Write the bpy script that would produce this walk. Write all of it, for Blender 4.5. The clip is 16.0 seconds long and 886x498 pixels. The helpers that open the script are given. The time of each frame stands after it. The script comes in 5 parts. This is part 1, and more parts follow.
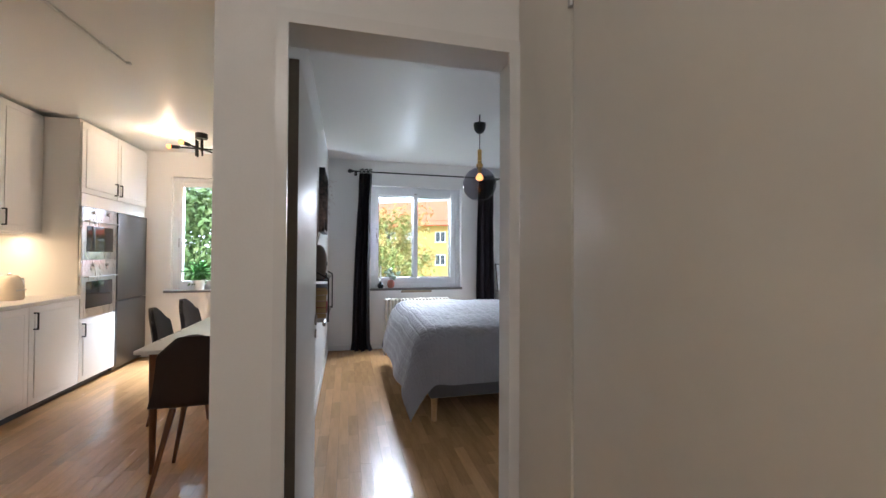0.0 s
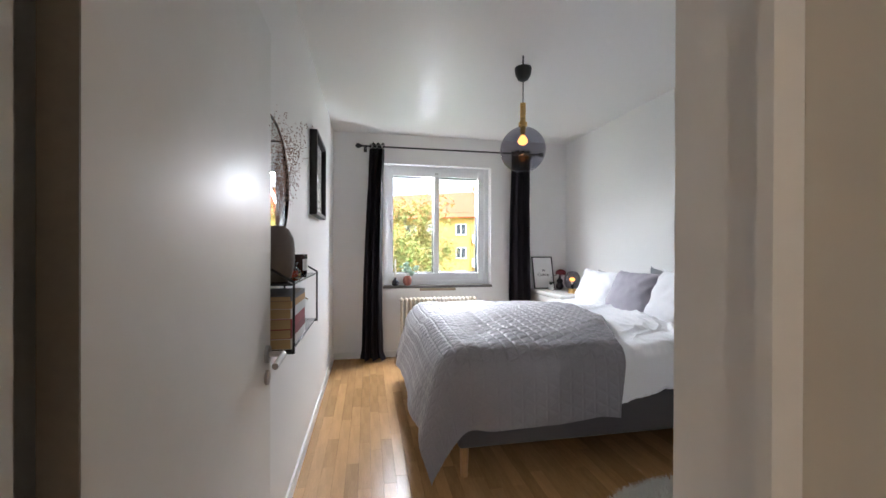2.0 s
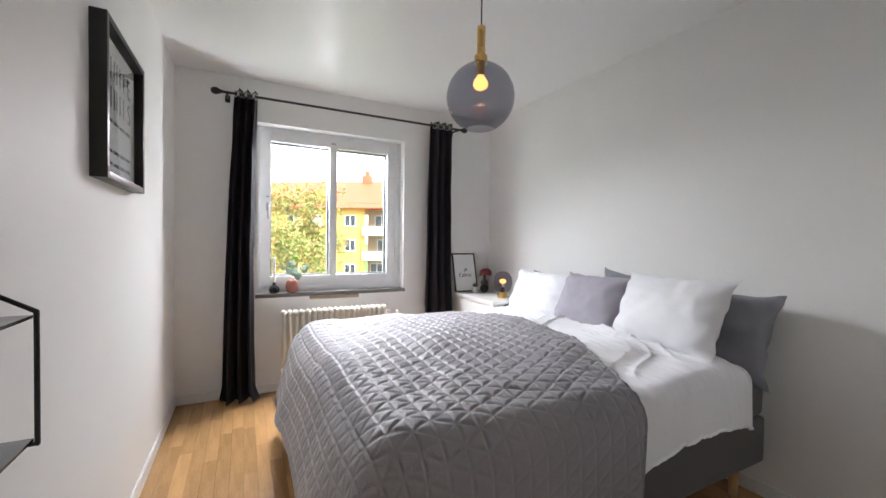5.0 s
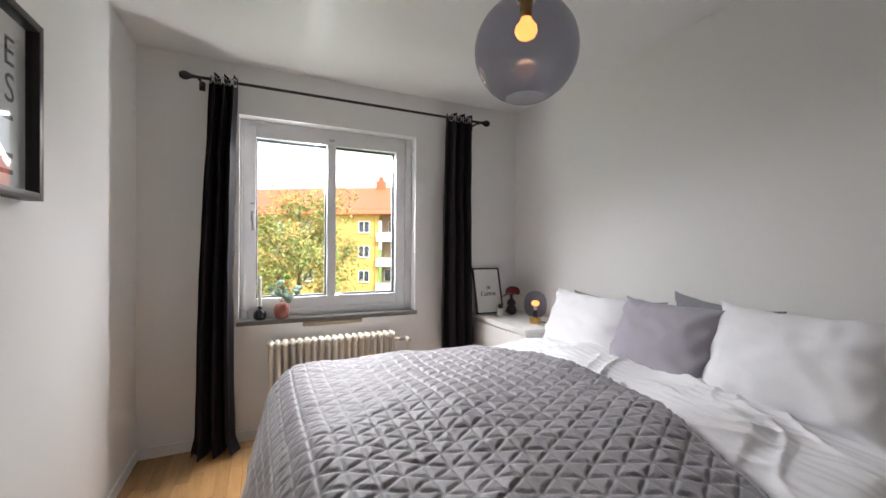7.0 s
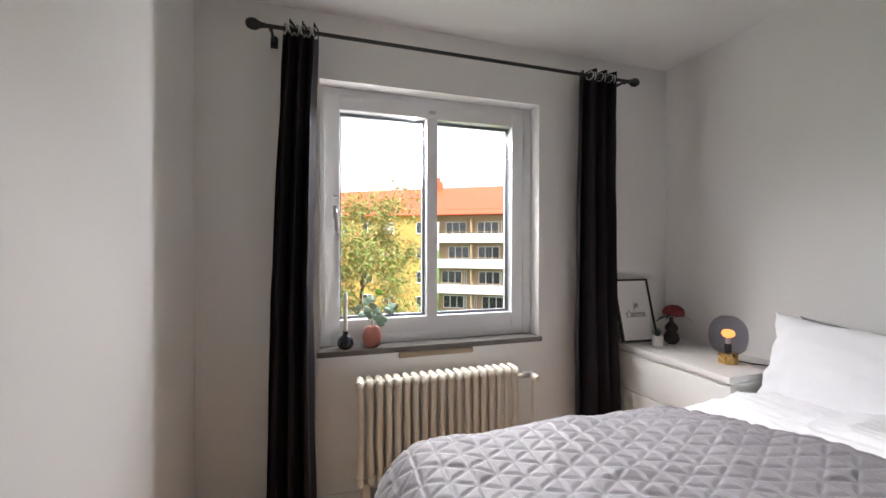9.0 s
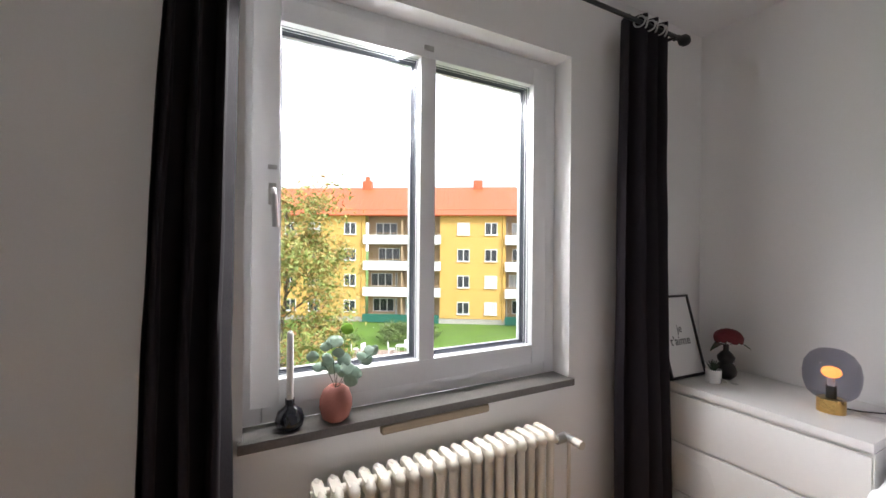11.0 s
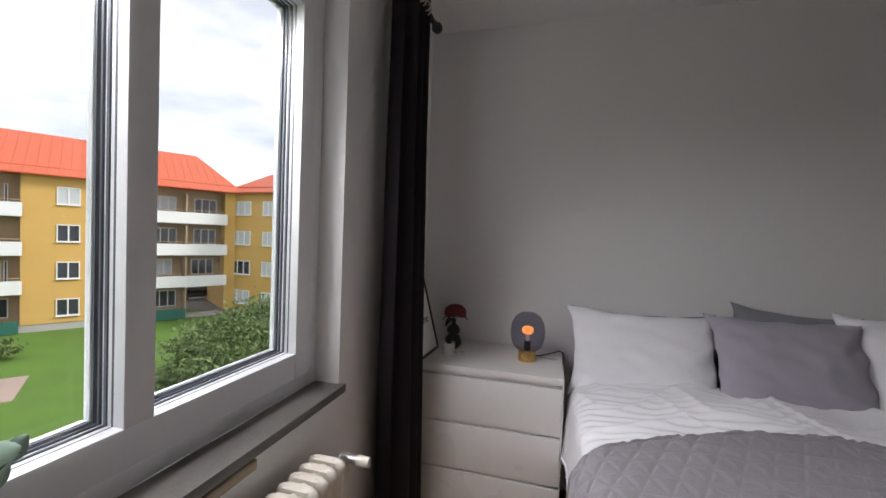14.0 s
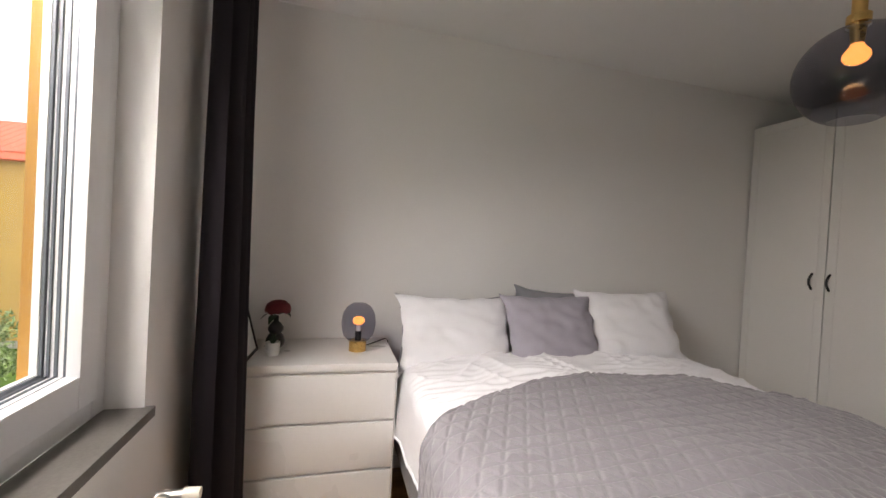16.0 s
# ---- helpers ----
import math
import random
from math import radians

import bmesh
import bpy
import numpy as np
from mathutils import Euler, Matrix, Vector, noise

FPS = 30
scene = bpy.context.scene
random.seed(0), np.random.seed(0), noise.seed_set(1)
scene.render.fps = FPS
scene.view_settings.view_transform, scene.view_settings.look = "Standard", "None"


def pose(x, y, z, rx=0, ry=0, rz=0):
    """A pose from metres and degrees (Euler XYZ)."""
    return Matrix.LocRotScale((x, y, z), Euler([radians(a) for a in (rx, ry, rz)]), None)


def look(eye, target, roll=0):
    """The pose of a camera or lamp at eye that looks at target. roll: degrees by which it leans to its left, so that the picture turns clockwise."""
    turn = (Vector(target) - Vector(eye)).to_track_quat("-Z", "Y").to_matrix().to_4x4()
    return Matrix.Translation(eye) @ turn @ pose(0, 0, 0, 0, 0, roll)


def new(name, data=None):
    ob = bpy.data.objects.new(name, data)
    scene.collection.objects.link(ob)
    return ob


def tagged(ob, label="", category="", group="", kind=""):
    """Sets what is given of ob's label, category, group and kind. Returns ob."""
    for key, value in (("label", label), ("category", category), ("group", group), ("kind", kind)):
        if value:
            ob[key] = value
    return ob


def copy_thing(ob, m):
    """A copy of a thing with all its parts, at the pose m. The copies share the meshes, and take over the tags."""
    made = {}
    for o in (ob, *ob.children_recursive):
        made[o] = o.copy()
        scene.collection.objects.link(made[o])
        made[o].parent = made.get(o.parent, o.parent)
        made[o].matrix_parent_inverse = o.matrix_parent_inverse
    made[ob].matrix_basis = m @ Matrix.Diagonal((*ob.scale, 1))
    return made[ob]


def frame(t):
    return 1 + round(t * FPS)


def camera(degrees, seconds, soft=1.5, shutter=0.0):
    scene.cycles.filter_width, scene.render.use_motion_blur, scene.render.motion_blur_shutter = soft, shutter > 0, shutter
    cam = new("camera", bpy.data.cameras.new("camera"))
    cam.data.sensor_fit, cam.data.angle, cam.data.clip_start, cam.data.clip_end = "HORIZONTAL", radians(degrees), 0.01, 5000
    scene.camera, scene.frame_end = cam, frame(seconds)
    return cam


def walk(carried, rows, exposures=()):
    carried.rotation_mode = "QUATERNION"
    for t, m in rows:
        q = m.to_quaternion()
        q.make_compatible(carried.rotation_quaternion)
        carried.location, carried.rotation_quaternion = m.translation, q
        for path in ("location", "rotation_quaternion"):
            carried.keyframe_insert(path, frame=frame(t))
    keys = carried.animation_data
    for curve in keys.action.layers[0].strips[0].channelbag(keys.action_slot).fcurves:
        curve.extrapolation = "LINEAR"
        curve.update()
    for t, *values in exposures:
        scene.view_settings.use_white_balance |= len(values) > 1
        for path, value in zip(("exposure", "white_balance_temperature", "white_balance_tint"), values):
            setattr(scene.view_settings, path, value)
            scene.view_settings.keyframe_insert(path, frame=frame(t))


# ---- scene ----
cam = camera(97.1, 16.0)
PATH = [
    (0, (0.246, 2.211, 1.296), (0.723, 4.153, 1.327), 0.3),
    (0.5, (0.328, 2.406, 1.299), (0.78, 4.354, 1.325), 0.3),
    (1, (0.372, 2.624, 1.273), (0.794, 4.579, 1.293), 0.3),
    (1.5, (0.368, 2.871, 1.292), (0.762, 4.832, 1.301), 0.4),
    (2, (0.387, 3.094, 1.276), (0.764, 5.058, 1.27), 0.2),
    (2.5, (0.429, 3.287, 1.28), (0.812, 5.25, 1.249), 0.2),
    (3, (0.453, 3.472, 1.286), (0.956, 5.407, 1.215), 0.6),
    (3.5, (0.443, 3.642, 1.296), (1.122, 5.521, 1.22), 0.8),
    (4, (0.45, 3.799, 1.294), (1.253, 5.63, 1.221), 0.9),
    (4.5, (0.441, 3.969, 1.291), (1.351, 5.75, 1.245), 0.8),
    (7, (0.708, 4.668, 1.36), (1.553, 6.481, 1.346), 0.4),
    (7.5, (0.663, 4.905, 1.384), (1.42, 6.756, 1.365), 0.4),
    (8, (0.633, 5.112, 1.372), (1.311, 6.993, 1.36), 0.2),
    (8.5, (0.619, 5.331, 1.374), (1.233, 7.234, 1.366), 0.1),
    (9, (0.586, 5.557, 1.381), (1.175, 7.468, 1.369), 0.1),
    (11.5, (0.557, 6.57, 1.402), (1.662, 8.236, 1.396), 0.6),
    (12, (0.574, 6.687, 1.403), (1.877, 8.203, 1.385), 0.8),
    (12.5, (0.585, 6.8, 1.403), (2.091, 8.115, 1.367), 1.2),
    (13, (0.574, 6.903, 1.392), (2.279, 7.948, 1.35), 1.9),
    (13.5, (0.574, 6.95, 1.385), (2.418, 7.723, 1.325), 2.3),
    (14, (0.588, 6.972, 1.381), (2.517, 7.497, 1.325), 2.1),
    (14.5, (0.59, 7.058, 1.376), (2.572, 7.326, 1.325), 2.6),
    (15, (0.588, 7.122, 1.374), (2.587, 7.141, 1.315), 3.0),
    (15.5, (0.603, 7.191, 1.35), (2.581, 6.9, 1.313), 3.3),
    (16, (0.569, 7.194, 1.349), (2.497, 6.664, 1.321), 3.2),
]
EXPOSURE = [(0, 2.05, 5500, 10), (1.5, 2.3, 5700, 12), (2.5, 2.35, 6200, 12), (4.5, 2.35, 6200, 13), (7, 1.9, 6450, 14), (9, 1.65, 6550, 15), (11.5, 1.4, 6450, 16), (12.5, 0.8, 6500, 16), (13.5, 0.6, 6400, 18), (14.5, 0.65, 6550, 18), (15, 0.75, 6750, 18), (16, 1.4, 7200, 18)]
walk(cam, [(t, look(eye, target, roll)) for t, eye, target, roll in PATH], EXPOSURE)

# ---- world and lights ----
SUN_UP, SUN_ROUND = radians(38), radians(200)
world = bpy.data.worlds.new("overcast_sky")
scene.world = world
world.use_nodes = True
wn, wl = world.node_tree.nodes, world.node_tree.links
wn.clear()
w_out, w_bg = wn.new("ShaderNodeOutputWorld"), wn.new("ShaderNodeBackground")
w_sky, w_geo = wn.new("ShaderNodeTexSky"), wn.new("ShaderNodeTexCoord")
w_sky.sky_type, w_sky.sun_disc, w_sky.sun_elevation, w_sky.sun_rotation = "NISHITA", False, SUN_UP, SUN_ROUND
w_map, w_noise, w_ramp, w_mix = wn.new("ShaderNodeMapping"), wn.new("ShaderNodeTexNoise"), wn.new("ShaderNodeValToRGB"), wn.new("ShaderNodeMixRGB")
w_map.inputs["Scale"].default_value = (1.6, 1.6, 5.0)
w_noise.inputs["Scale"].default_value, w_noise.inputs["Detail"].default_value = 1.7, 6
w_ramp.color_ramp.elements[0].position, w_ramp.color_ramp.elements[0].color = 0.32, (4.3, 4.5, 4.8, 1)
w_ramp.color_ramp.elements[1].position, w_ramp.color_ramp.elements[1].color = 0.62, (9.0, 9.2, 9.4, 1)
w_mix.inputs["Fac"].default_value = 0.9
wl.new(w_geo.outputs["Generated"], w_map.inputs["Vector"])
wl.new(w_map.outputs[0], w_noise.inputs["Vector"])
wl.new(w_noise.outputs["Fac"], w_ramp.inputs["Fac"])
wl.new(w_sky.outputs[0], w_mix.inputs["Color1"])
wl.new(w_ramp.outputs[0], w_mix.inputs["Color2"])
wl.new(w_mix.outputs[0], w_bg.inputs["Color"])
w_bg.inputs["Strength"].default_value = 0.15
wl.new(w_bg.outputs[0], w_out.inputs["Surface"])


def lamp(name, kind, m, power, color, size=0.1, size_y=None, spread=180):
    data = bpy.data.lights.new(name, kind)
    data.energy, data.color = power, color
    if kind == "AREA":
        data.shape, data.size, data.size_y = "RECTANGLE", size, size_y or size
        data.spread = radians(spread)
    elif kind == "SUN":
        data.angle = size
    else:
        data.shadow_soft_size = size
    ob = new(name, data)
    ob.matrix_world = m
    return ob


lamp("sun", "SUN", pose(0, 0, 60, 52, 0, 20), 2.5, (1.0, 0.96, 0.9), radians(14))
# hidden strip lamps in the window openings, standing in for daylight from sky and lawn
sky_1 = lamp("window_sky_light", "AREA", look((1.20, 7.925, 2.119), (1.45, 6.75, 0.70)), 9.5, (0.97, 0.98, 0.97), 1.04, 0.02, 105)
ground_1 = lamp("window_ground_light", "AREA", look((1.235, 7.945, 0.862), (1.235, 6.915, 1.95)), 0.9, (0.97, 1.0, 0.93), 1.2, 0.04)
# added strips behind stile and mullion, to brighten bed and walls
side_1 = lamp("window_side_fill", "AREA", look((0.60, 7.93, 1.55), (1.55, 6.90, 0.85)), 1.4, (0.97, 0.98, 1.0), 0.05, 1.2)
side_2 = lamp("window_mullion_fill", "AREA", look((1.200, 7.915, 1.55), (0.30, 7.10, 1.30)), 3.2, (0.97, 0.98, 1.0), 0.04, 1.2)
side_3 = lamp("window_mullion_fill", "AREA", look((1.211, 7.915, 1.55), (1.80, 6.80, 0.95)), 0.7, (0.97, 0.98, 1.0), 0.03, 1.2)
sky_2 = lamp("kitchen_sky_light", "AREA", look((-1.34, 8.03, 2.252), (-1.34, 7.03, 1.20)), 95, (0.93, 0.97, 1.0), 1.1, 0.045)
lamp("hall_lamp_light", "POINT", pose(-0.15, 1.35, 2.42), 5.6, (1.0, 0.85, 0.68), 0.09)
lamp("kitchen_lamp_light", "POINT", pose(-1.62, 6.95, 2.44), 3, (1.0, 0.66, 0.38), 0.03)
lamp("worktop_light", "AREA", pose(-2.66, 6.0, 1.462, 0, 0, 0), 2.2, (1.0, 0.66, 0.36), 0.05, 1.1)
lamp("pendant_light", "POINT", pose(1.433, 5.64, 2.00), 0.3, (1.0, 0.55, 0.25), 0.025)
lamp("table_lamp_light", "POINT", pose(2.60, 7.06, 0.93), 0.12, (1.0, 0.45, 0.16), 0.02)

# ---- materials ----
def mat(name, color, rough=0.5, metal=0.0, vary=0.06, scale=3.0, fine=60.0, bump=0.05, stretch=(1, 1, 1), sheen=0.0, coat=0.0, per_piece=0.0):
    """A principled surface whose colour, gloss and relief vary at two scales."""
    m = bpy.data.materials.new(name)
    m.use_nodes = True
    n, l = m.node_tree.nodes, m.node_tree.links
    b = n["Principled BSDF"]
    tc, mp = n.new("ShaderNodeTexCoord"), n.new("ShaderNodeMapping")
    mp.inputs["Scale"].default_value = stretch
    l.new(tc.outputs["Object"], mp.inputs["Vector"])
    big, small = n.new("ShaderNodeTexNoise"), n.new("ShaderNodeTexNoise")
    big.inputs["Scale"].default_value, big.inputs["Detail"].default_value = scale, 4
    small.inputs["Scale"].default_value, small.inputs["Detail"].default_value = fine, 5
    for t in (big, small):
        l.new(mp.outputs[0], t.inputs["Vector"])
    add = n.new("ShaderNodeMath")
    add.operation = "ADD"
    l.new(big.outputs["Fac"], add.inputs[0])
    l.new(small.outputs["Fac"], add.inputs[1])
    src = add
    if per_piece:
        oi, geo, a1, a2 = n.new("ShaderNodeObjectInfo"), n.new("ShaderNodeNewGeometry"), n.new("ShaderNodeMath"), n.new("ShaderNodeMath")
        a1.operation, a2.operation = "ADD", "FRACT"
        l.new(oi.outputs["Random"], a1.inputs[0])
        l.new(geo.outputs["Random Per Island"], a1.inputs[1])
        l.new(a1.outputs[0], a2.inputs[0])
        k, a3 = n.new("ShaderNodeMath"), n.new("ShaderNodeMath")
        k.operation, a3.operation = "MULTIPLY_ADD", "ADD"
        l.new(a2.outputs[0], k.inputs[0])
        k.inputs[1].default_value, k.inputs[2].default_value = per_piece, -per_piece / 2
        l.new(k.outputs[0], a3.inputs[0])
        l.new(add.outputs[0], a3.inputs[1])
        src = a3
    mr = n.new("ShaderNodeMapRange")
    mr.inputs["From Min"].default_value, mr.inputs["From Max"].default_value = 0.5, 1.5
    mr.inputs["To Min"].default_value, mr.inputs["To Max"].default_value = 1 - vary, 1 + vary
    mr.clamp = False
    l.new(src.outputs[0], mr.inputs["Value"])
    mul = n.new("ShaderNodeVectorMath")
    mul.operation = "SCALE"
    mul.inputs[0].default_value = color
    l.new(mr.outputs[0], mul.inputs["Scale"])
    l.new(mul.outputs[0], b.inputs["Base Color"])
    rr = n.new("ShaderNodeMapRange")
    rr.inputs["To Min"].default_value, rr.inputs["To Max"].default_value = rough * 0.88, min(1, rough * 1.12)
    l.new(big.outputs["Fac"], rr.inputs["Value"])
    l.new(rr.outputs[0], b.inputs["Roughness"])
    b.inputs["Metallic"].default_value = metal
    b.inputs["Sheen Weight"].default_value = sheen
    b.inputs["Coat Weight"].default_value = coat
    if bump:
        bp = n.new("ShaderNodeBump")
        bp.inputs["Strength"].default_value, bp.inputs["Distance"].default_value = bump, 0.004
        l.new(small.outputs["Fac"], bp.inputs["Height"])
        l.new(bp.outputs[0], b.inputs["Normal"])
    return m


def glass(name, color=(1, 1, 1), ior=1.45, rough=0.0):
    m = bpy.data.materials.new(name)
    m.use_nodes = True
    b = m.node_tree.nodes["Principled BSDF"]
    b.inputs["Base Color"].default_value = (*color, 1)
    b.inputs["Transmission Weight"].default_value, b.inputs["IOR"].default_value, b.inputs["Roughness"].default_value = 1, ior, rough
    return m


def smoked(name, tint, clear):
    """Thin tinted glass: what passes is tinted, and a little is mirrored."""
    m = bpy.data.materials.new(name)
    m.use_nodes = True
    n, l = m.node_tree.nodes, m.node_tree.links
    n.remove(n["Principled BSDF"])
    tr, gl, mx, lw = n.new("ShaderNodeBsdfTransparent"), n.new("ShaderNodeBsdfGlossy"), n.new("ShaderNodeMixShader"), n.new("ShaderNodeLayerWeight")
    pw, fr = n.new("ShaderNodeMath"), n.new("ShaderNodeMath")
    pw.operation, fr.operation = "POWER", "MULTIPLY_ADD"
    pw.inputs[1].default_value, fr.inputs[1].default_value, fr.inputs[2].default_value = 5.0, 0.7, clear
    lw.inputs["Blend"].default_value = 0.5
    l.new(lw.outputs["Facing"], pw.inputs[0])
    l.new(pw.outputs[0], fr.inputs[0])
    tr.inputs["Color"].default_value = (*tint, 1)
    gl.inputs["Roughness"].default_value = 0.02
    l.new(fr.outputs[0], mx.inputs[0])
    l.new(tr.outputs[0], mx.inputs[1])
    l.new(gl.outputs[0], mx.inputs[2])
    l.new(mx.outputs[0], n["Material Output"].inputs["Surface"])
    return m


def glow(name, color, power):
    m = bpy.data.materials.new(name)
    m.use_nodes = True
    b = m.node_tree.nodes["Principled BSDF"]
    b.inputs["Base Color"].default_value = (*color, 1)
    b.inputs["Emission Color"].default_value, b.inputs["Emission Strength"].default_value = (*color, 1), power
    return m


WALL = mat("white_wall_paint", (0.83, 0.825, 0.81), 0.62, vary=0.025, scale=1.1, fine=180, bump=0.10)
CEIL = mat("white_ceiling_paint", (0.84, 0.84, 0.83), 0.42, vary=0.02, scale=0.8, fine=150, bump=0.06)
TRIM = mat("white_gloss_trim", (0.79, 0.785, 0.77), 0.32, vary=0.02, scale=2, fine=40, bump=0.03)
DOOR = mat("white_gloss_door_paint", (0.76, 0.75, 0.72), 0.42, vary=0.03, scale=2.5, fine=16, bump=0.05)
HALLP = mat("cream_gloss_cupboard_paint", (0.70, 0.66, 0.58), 0.30, vary=0.03, scale=2, fine=14, bump=0.05)
PVC = mat("white_window_frame", (0.80, 0.81, 0.82), 0.30, vary=0.02, scale=4, fine=60, bump=0.02)
LACQ = mat("white_lacquer", (0.80, 0.79, 0.77), 0.28, vary=0.02, scale=3, fine=50, bump=0.02)
WARD = mat("white_foil_wardrobe", (0.77, 0.76, 0.73), 0.40, vary=0.02, scale=2, fine=80, bump=0.03)
OAK = mat("oak_stave", (0.47, 0.27, 0.115), 0.26, vary=0.26, scale=4, fine=26, bump=0.05, stretch=(9, 0.9, 1), per_piece=0.75, coat=0.25)
STONE = mat("grey_stone_sill", (0.135, 0.125, 0.115), 0.35, vary=0.25, scale=9, fine=120, bump=0.05)
CURTAIN = mat("charcoal_curtain_cloth", (0.016, 0.013, 0.0165), 0.80, vary=0.14, scale=6, fine=420, bump=0.25, sheen=0.03)
CURTAIN.node_tree.nodes["Principled BSDF"].inputs["Specular IOR Level"].default_value = 0.15
BLACK = mat("black_metal", (0.012, 0.012, 0.013), 0.42, vary=0.15, scale=20, fine=120, bump=0.03)
BLACKP = mat("black_painted_wood", (0.015, 0.014, 0.014), 0.38, vary=0.15, scale=14, fine=90, bump=0.05)
STEEL = mat("brushed_steel", (0.55, 0.55, 0.55), 0.28, 1.0, vary=0.06, scale=8, fine=60, bump=0.03, stretch=(1, 12, 1))
DARKSTEEL = mat("dark_steel", (0.15, 0.148, 0.145), 0.36, 1.0, vary=0.08, scale=4, fine=60, bump=0.03, stretch=(1, 1, 10))
SATIN = mat("satin_metal_handle", (0.52, 0.51, 0.50), 0.32, 1.0, vary=0.06, scale=20, fine=120, bump=0.02)
BRASS = mat("brushed_brass", (0.72, 0.47, 0.17), 0.28, 1.0, vary=0.08, scale=14, fine=90, bump=0.03)
BEDGREY = mat("dark_grey_upholstery", (0.078, 0.072, 0.076), 0.88, vary=0.16, scale=7, fine=500, bump=0.35, sheen=0.2)
QUILT = mat("grey_quilted_velvet", (0.225, 0.212, 0.232), 0.56, vary=0.12, scale=5, fine=170, bump=0.30, sheen=0.35)
LINEN = mat("white_bed_linen", (0.82, 0.82, 0.85), 0.85, vary=0.04, scale=5, fine=260, bump=0.22, sheen=0.1)
LILAC = mat("grey_lilac_linen", (0.36, 0.34, 0.39), 0.85, vary=0.06, scale=6, fine=260, bump=0.25, sheen=0.1)
SLATE = mat("slate_grey_linen", (0.25, 0.255, 0.28), 0.85, vary=0.08, scale=6, fine=260, bump=0.25, sheen=0.1)
WOOD = mat("light_wood", (0.46, 0.27, 0.12), 0.45, vary=0.2, scale=8, fine=30, bump=0.08, stretch=(6, 6, 0.7))
RADI = mat("cream_radiator_enamel", (0.72, 0.67, 0.58), 0.32, vary=0.03, scale=6, fine=60, bump=0.04)
MIRROR = mat("mirror_silver", (0.92, 0.92, 0.92), 0.012, 1.0, vary=0.0, scale=1, fine=1, bump=0.0)
PANE = smoked("window_glass", (0.88, 0.90, 0.90), 0.02)
SMOKE = smoked("smoked_glass", (0.60, 0.60, 0.66), 0.03)
CLEAR = smoked("clear_glass", (0.93, 0.94, 0.94), 0.04)
BULB = glow("warm_bulb", (1.0, 0.30, 0.07), 1.1)
PAPER = mat("white_paper", (0.80, 0.80, 0.79), 0.75, vary=0.02, scale=5, fine=90, bump=0.03)
CREAM = mat("aged_book_paper", (0.50, 0.37, 0.20), 0.85, vary=0.18, scale=3, fine=260, bump=0.3, stretch=(1, 1, 12))
TAUPE = mat("taupe_stoneware", (0.17, 0.14, 0.12), 0.75, vary=0.12, scale=8, fine=140, bump=0.2)

# ---- building tools ----
BASE = {}


def thing(name, base, label="", category="", group="", kind=""):
    ob = new(name)
    ob.location = base
    ob.empty_display_size = 0.05
    BASE[ob.name] = Vector(base)
    return tagged(ob, label, category, group, kind)


def finish(me, smooth):
    if smooth:
        me.polygons.foreach_set("use_smooth", [True] * len(me.polygons))
        me.set_sharp_from_angle(angle=radians(smooth))
    me.update()


def part(name, bm, material, parent=None, label="", smooth=40, kind=""):
    """One mesh object, in world places, under a thing or a part."""
    base = BASE[parent.name] if parent else Vector((0, 0, 0))
    bmesh.ops.translate(bm, verts=bm.verts, vec=-base)
    bmesh.ops.recalc_face_normals(bm, faces=bm.faces)
    me = bpy.data.meshes.new(name)
    bm.to_mesh(me)
    bm.free()
    me.materials.append(material)
    finish(me, smooth)
    ob = new(name, me)
    if parent:
        ob.parent = parent
    BASE[ob.name] = base
    return tagged(ob, label, kind=kind)


def solo(name, bm, material, base, label="", category="", group="", kind="", smooth=40):
    """A top-level thing that is one mesh."""
    base = Vector(base)
    bmesh.ops.translate(bm, verts=bm.verts, vec=-base)
    bmesh.ops.recalc_face_normals(bm, faces=bm.faces)
    me = bpy.data.meshes.new(name)
    bm.to_mesh(me)
    bm.free()
    me.materials.append(material)
    finish(me, smooth)
    ob = new(name, me)
    ob.location = base
    BASE[ob.name] = base
    return tagged(ob, label, category, group, kind)


def box(x0, x1, y0, y1, z0, z1, bevel=0.0, bm=None, seg=2):
    bm = bm or bmesh.new()
    r = bmesh.ops.create_cube(bm, size=1.0)
    v = r["verts"]
    bmesh.ops.scale(bm, verts=v, vec=(x1 - x0, y1 - y0, z1 - z0))
    bmesh.ops.translate(bm, verts=v, vec=((x0 + x1) / 2, (y0 + y1) / 2, (z0 + z1) / 2))
    if bevel:
        e = list({e for w in v for e in w.link_edges})
        bmesh.ops.bevel(bm, geom=e, offset=bevel, segments=seg, profile=0.6, affect="EDGES")
    return bm


def rod(p, q, r, r2=None, bm=None, seg=12):
    bm = bm or bmesh.new()
    p, q = Vector(p), Vector(q)
    d = q - p
    m = Matrix.Translation((p + q) / 2) @ d.to_track_quat("Z", "Y").to_matrix().to_4x4()
    bmesh.ops.create_cone(bm, cap_ends=True, segments=seg, radius1=r, radius2=r if r2 is None else r2, depth=d.length, matrix=m)
    return bm


def tube(pts, r, bm=None, seg=8):
    """A bent wire through the points, with a ball at each bend."""
    bm = bm or bmesh.new()
    for p, q in zip(pts, pts[1:]):
        rod(p, q, r, bm=bm, seg=seg)
    for p in pts[1:-1]:
        bmesh.ops.create_uvsphere(bm, u_segments=seg, v_segments=6, radius=r, matrix=Matrix.Translation(p))
    return bm


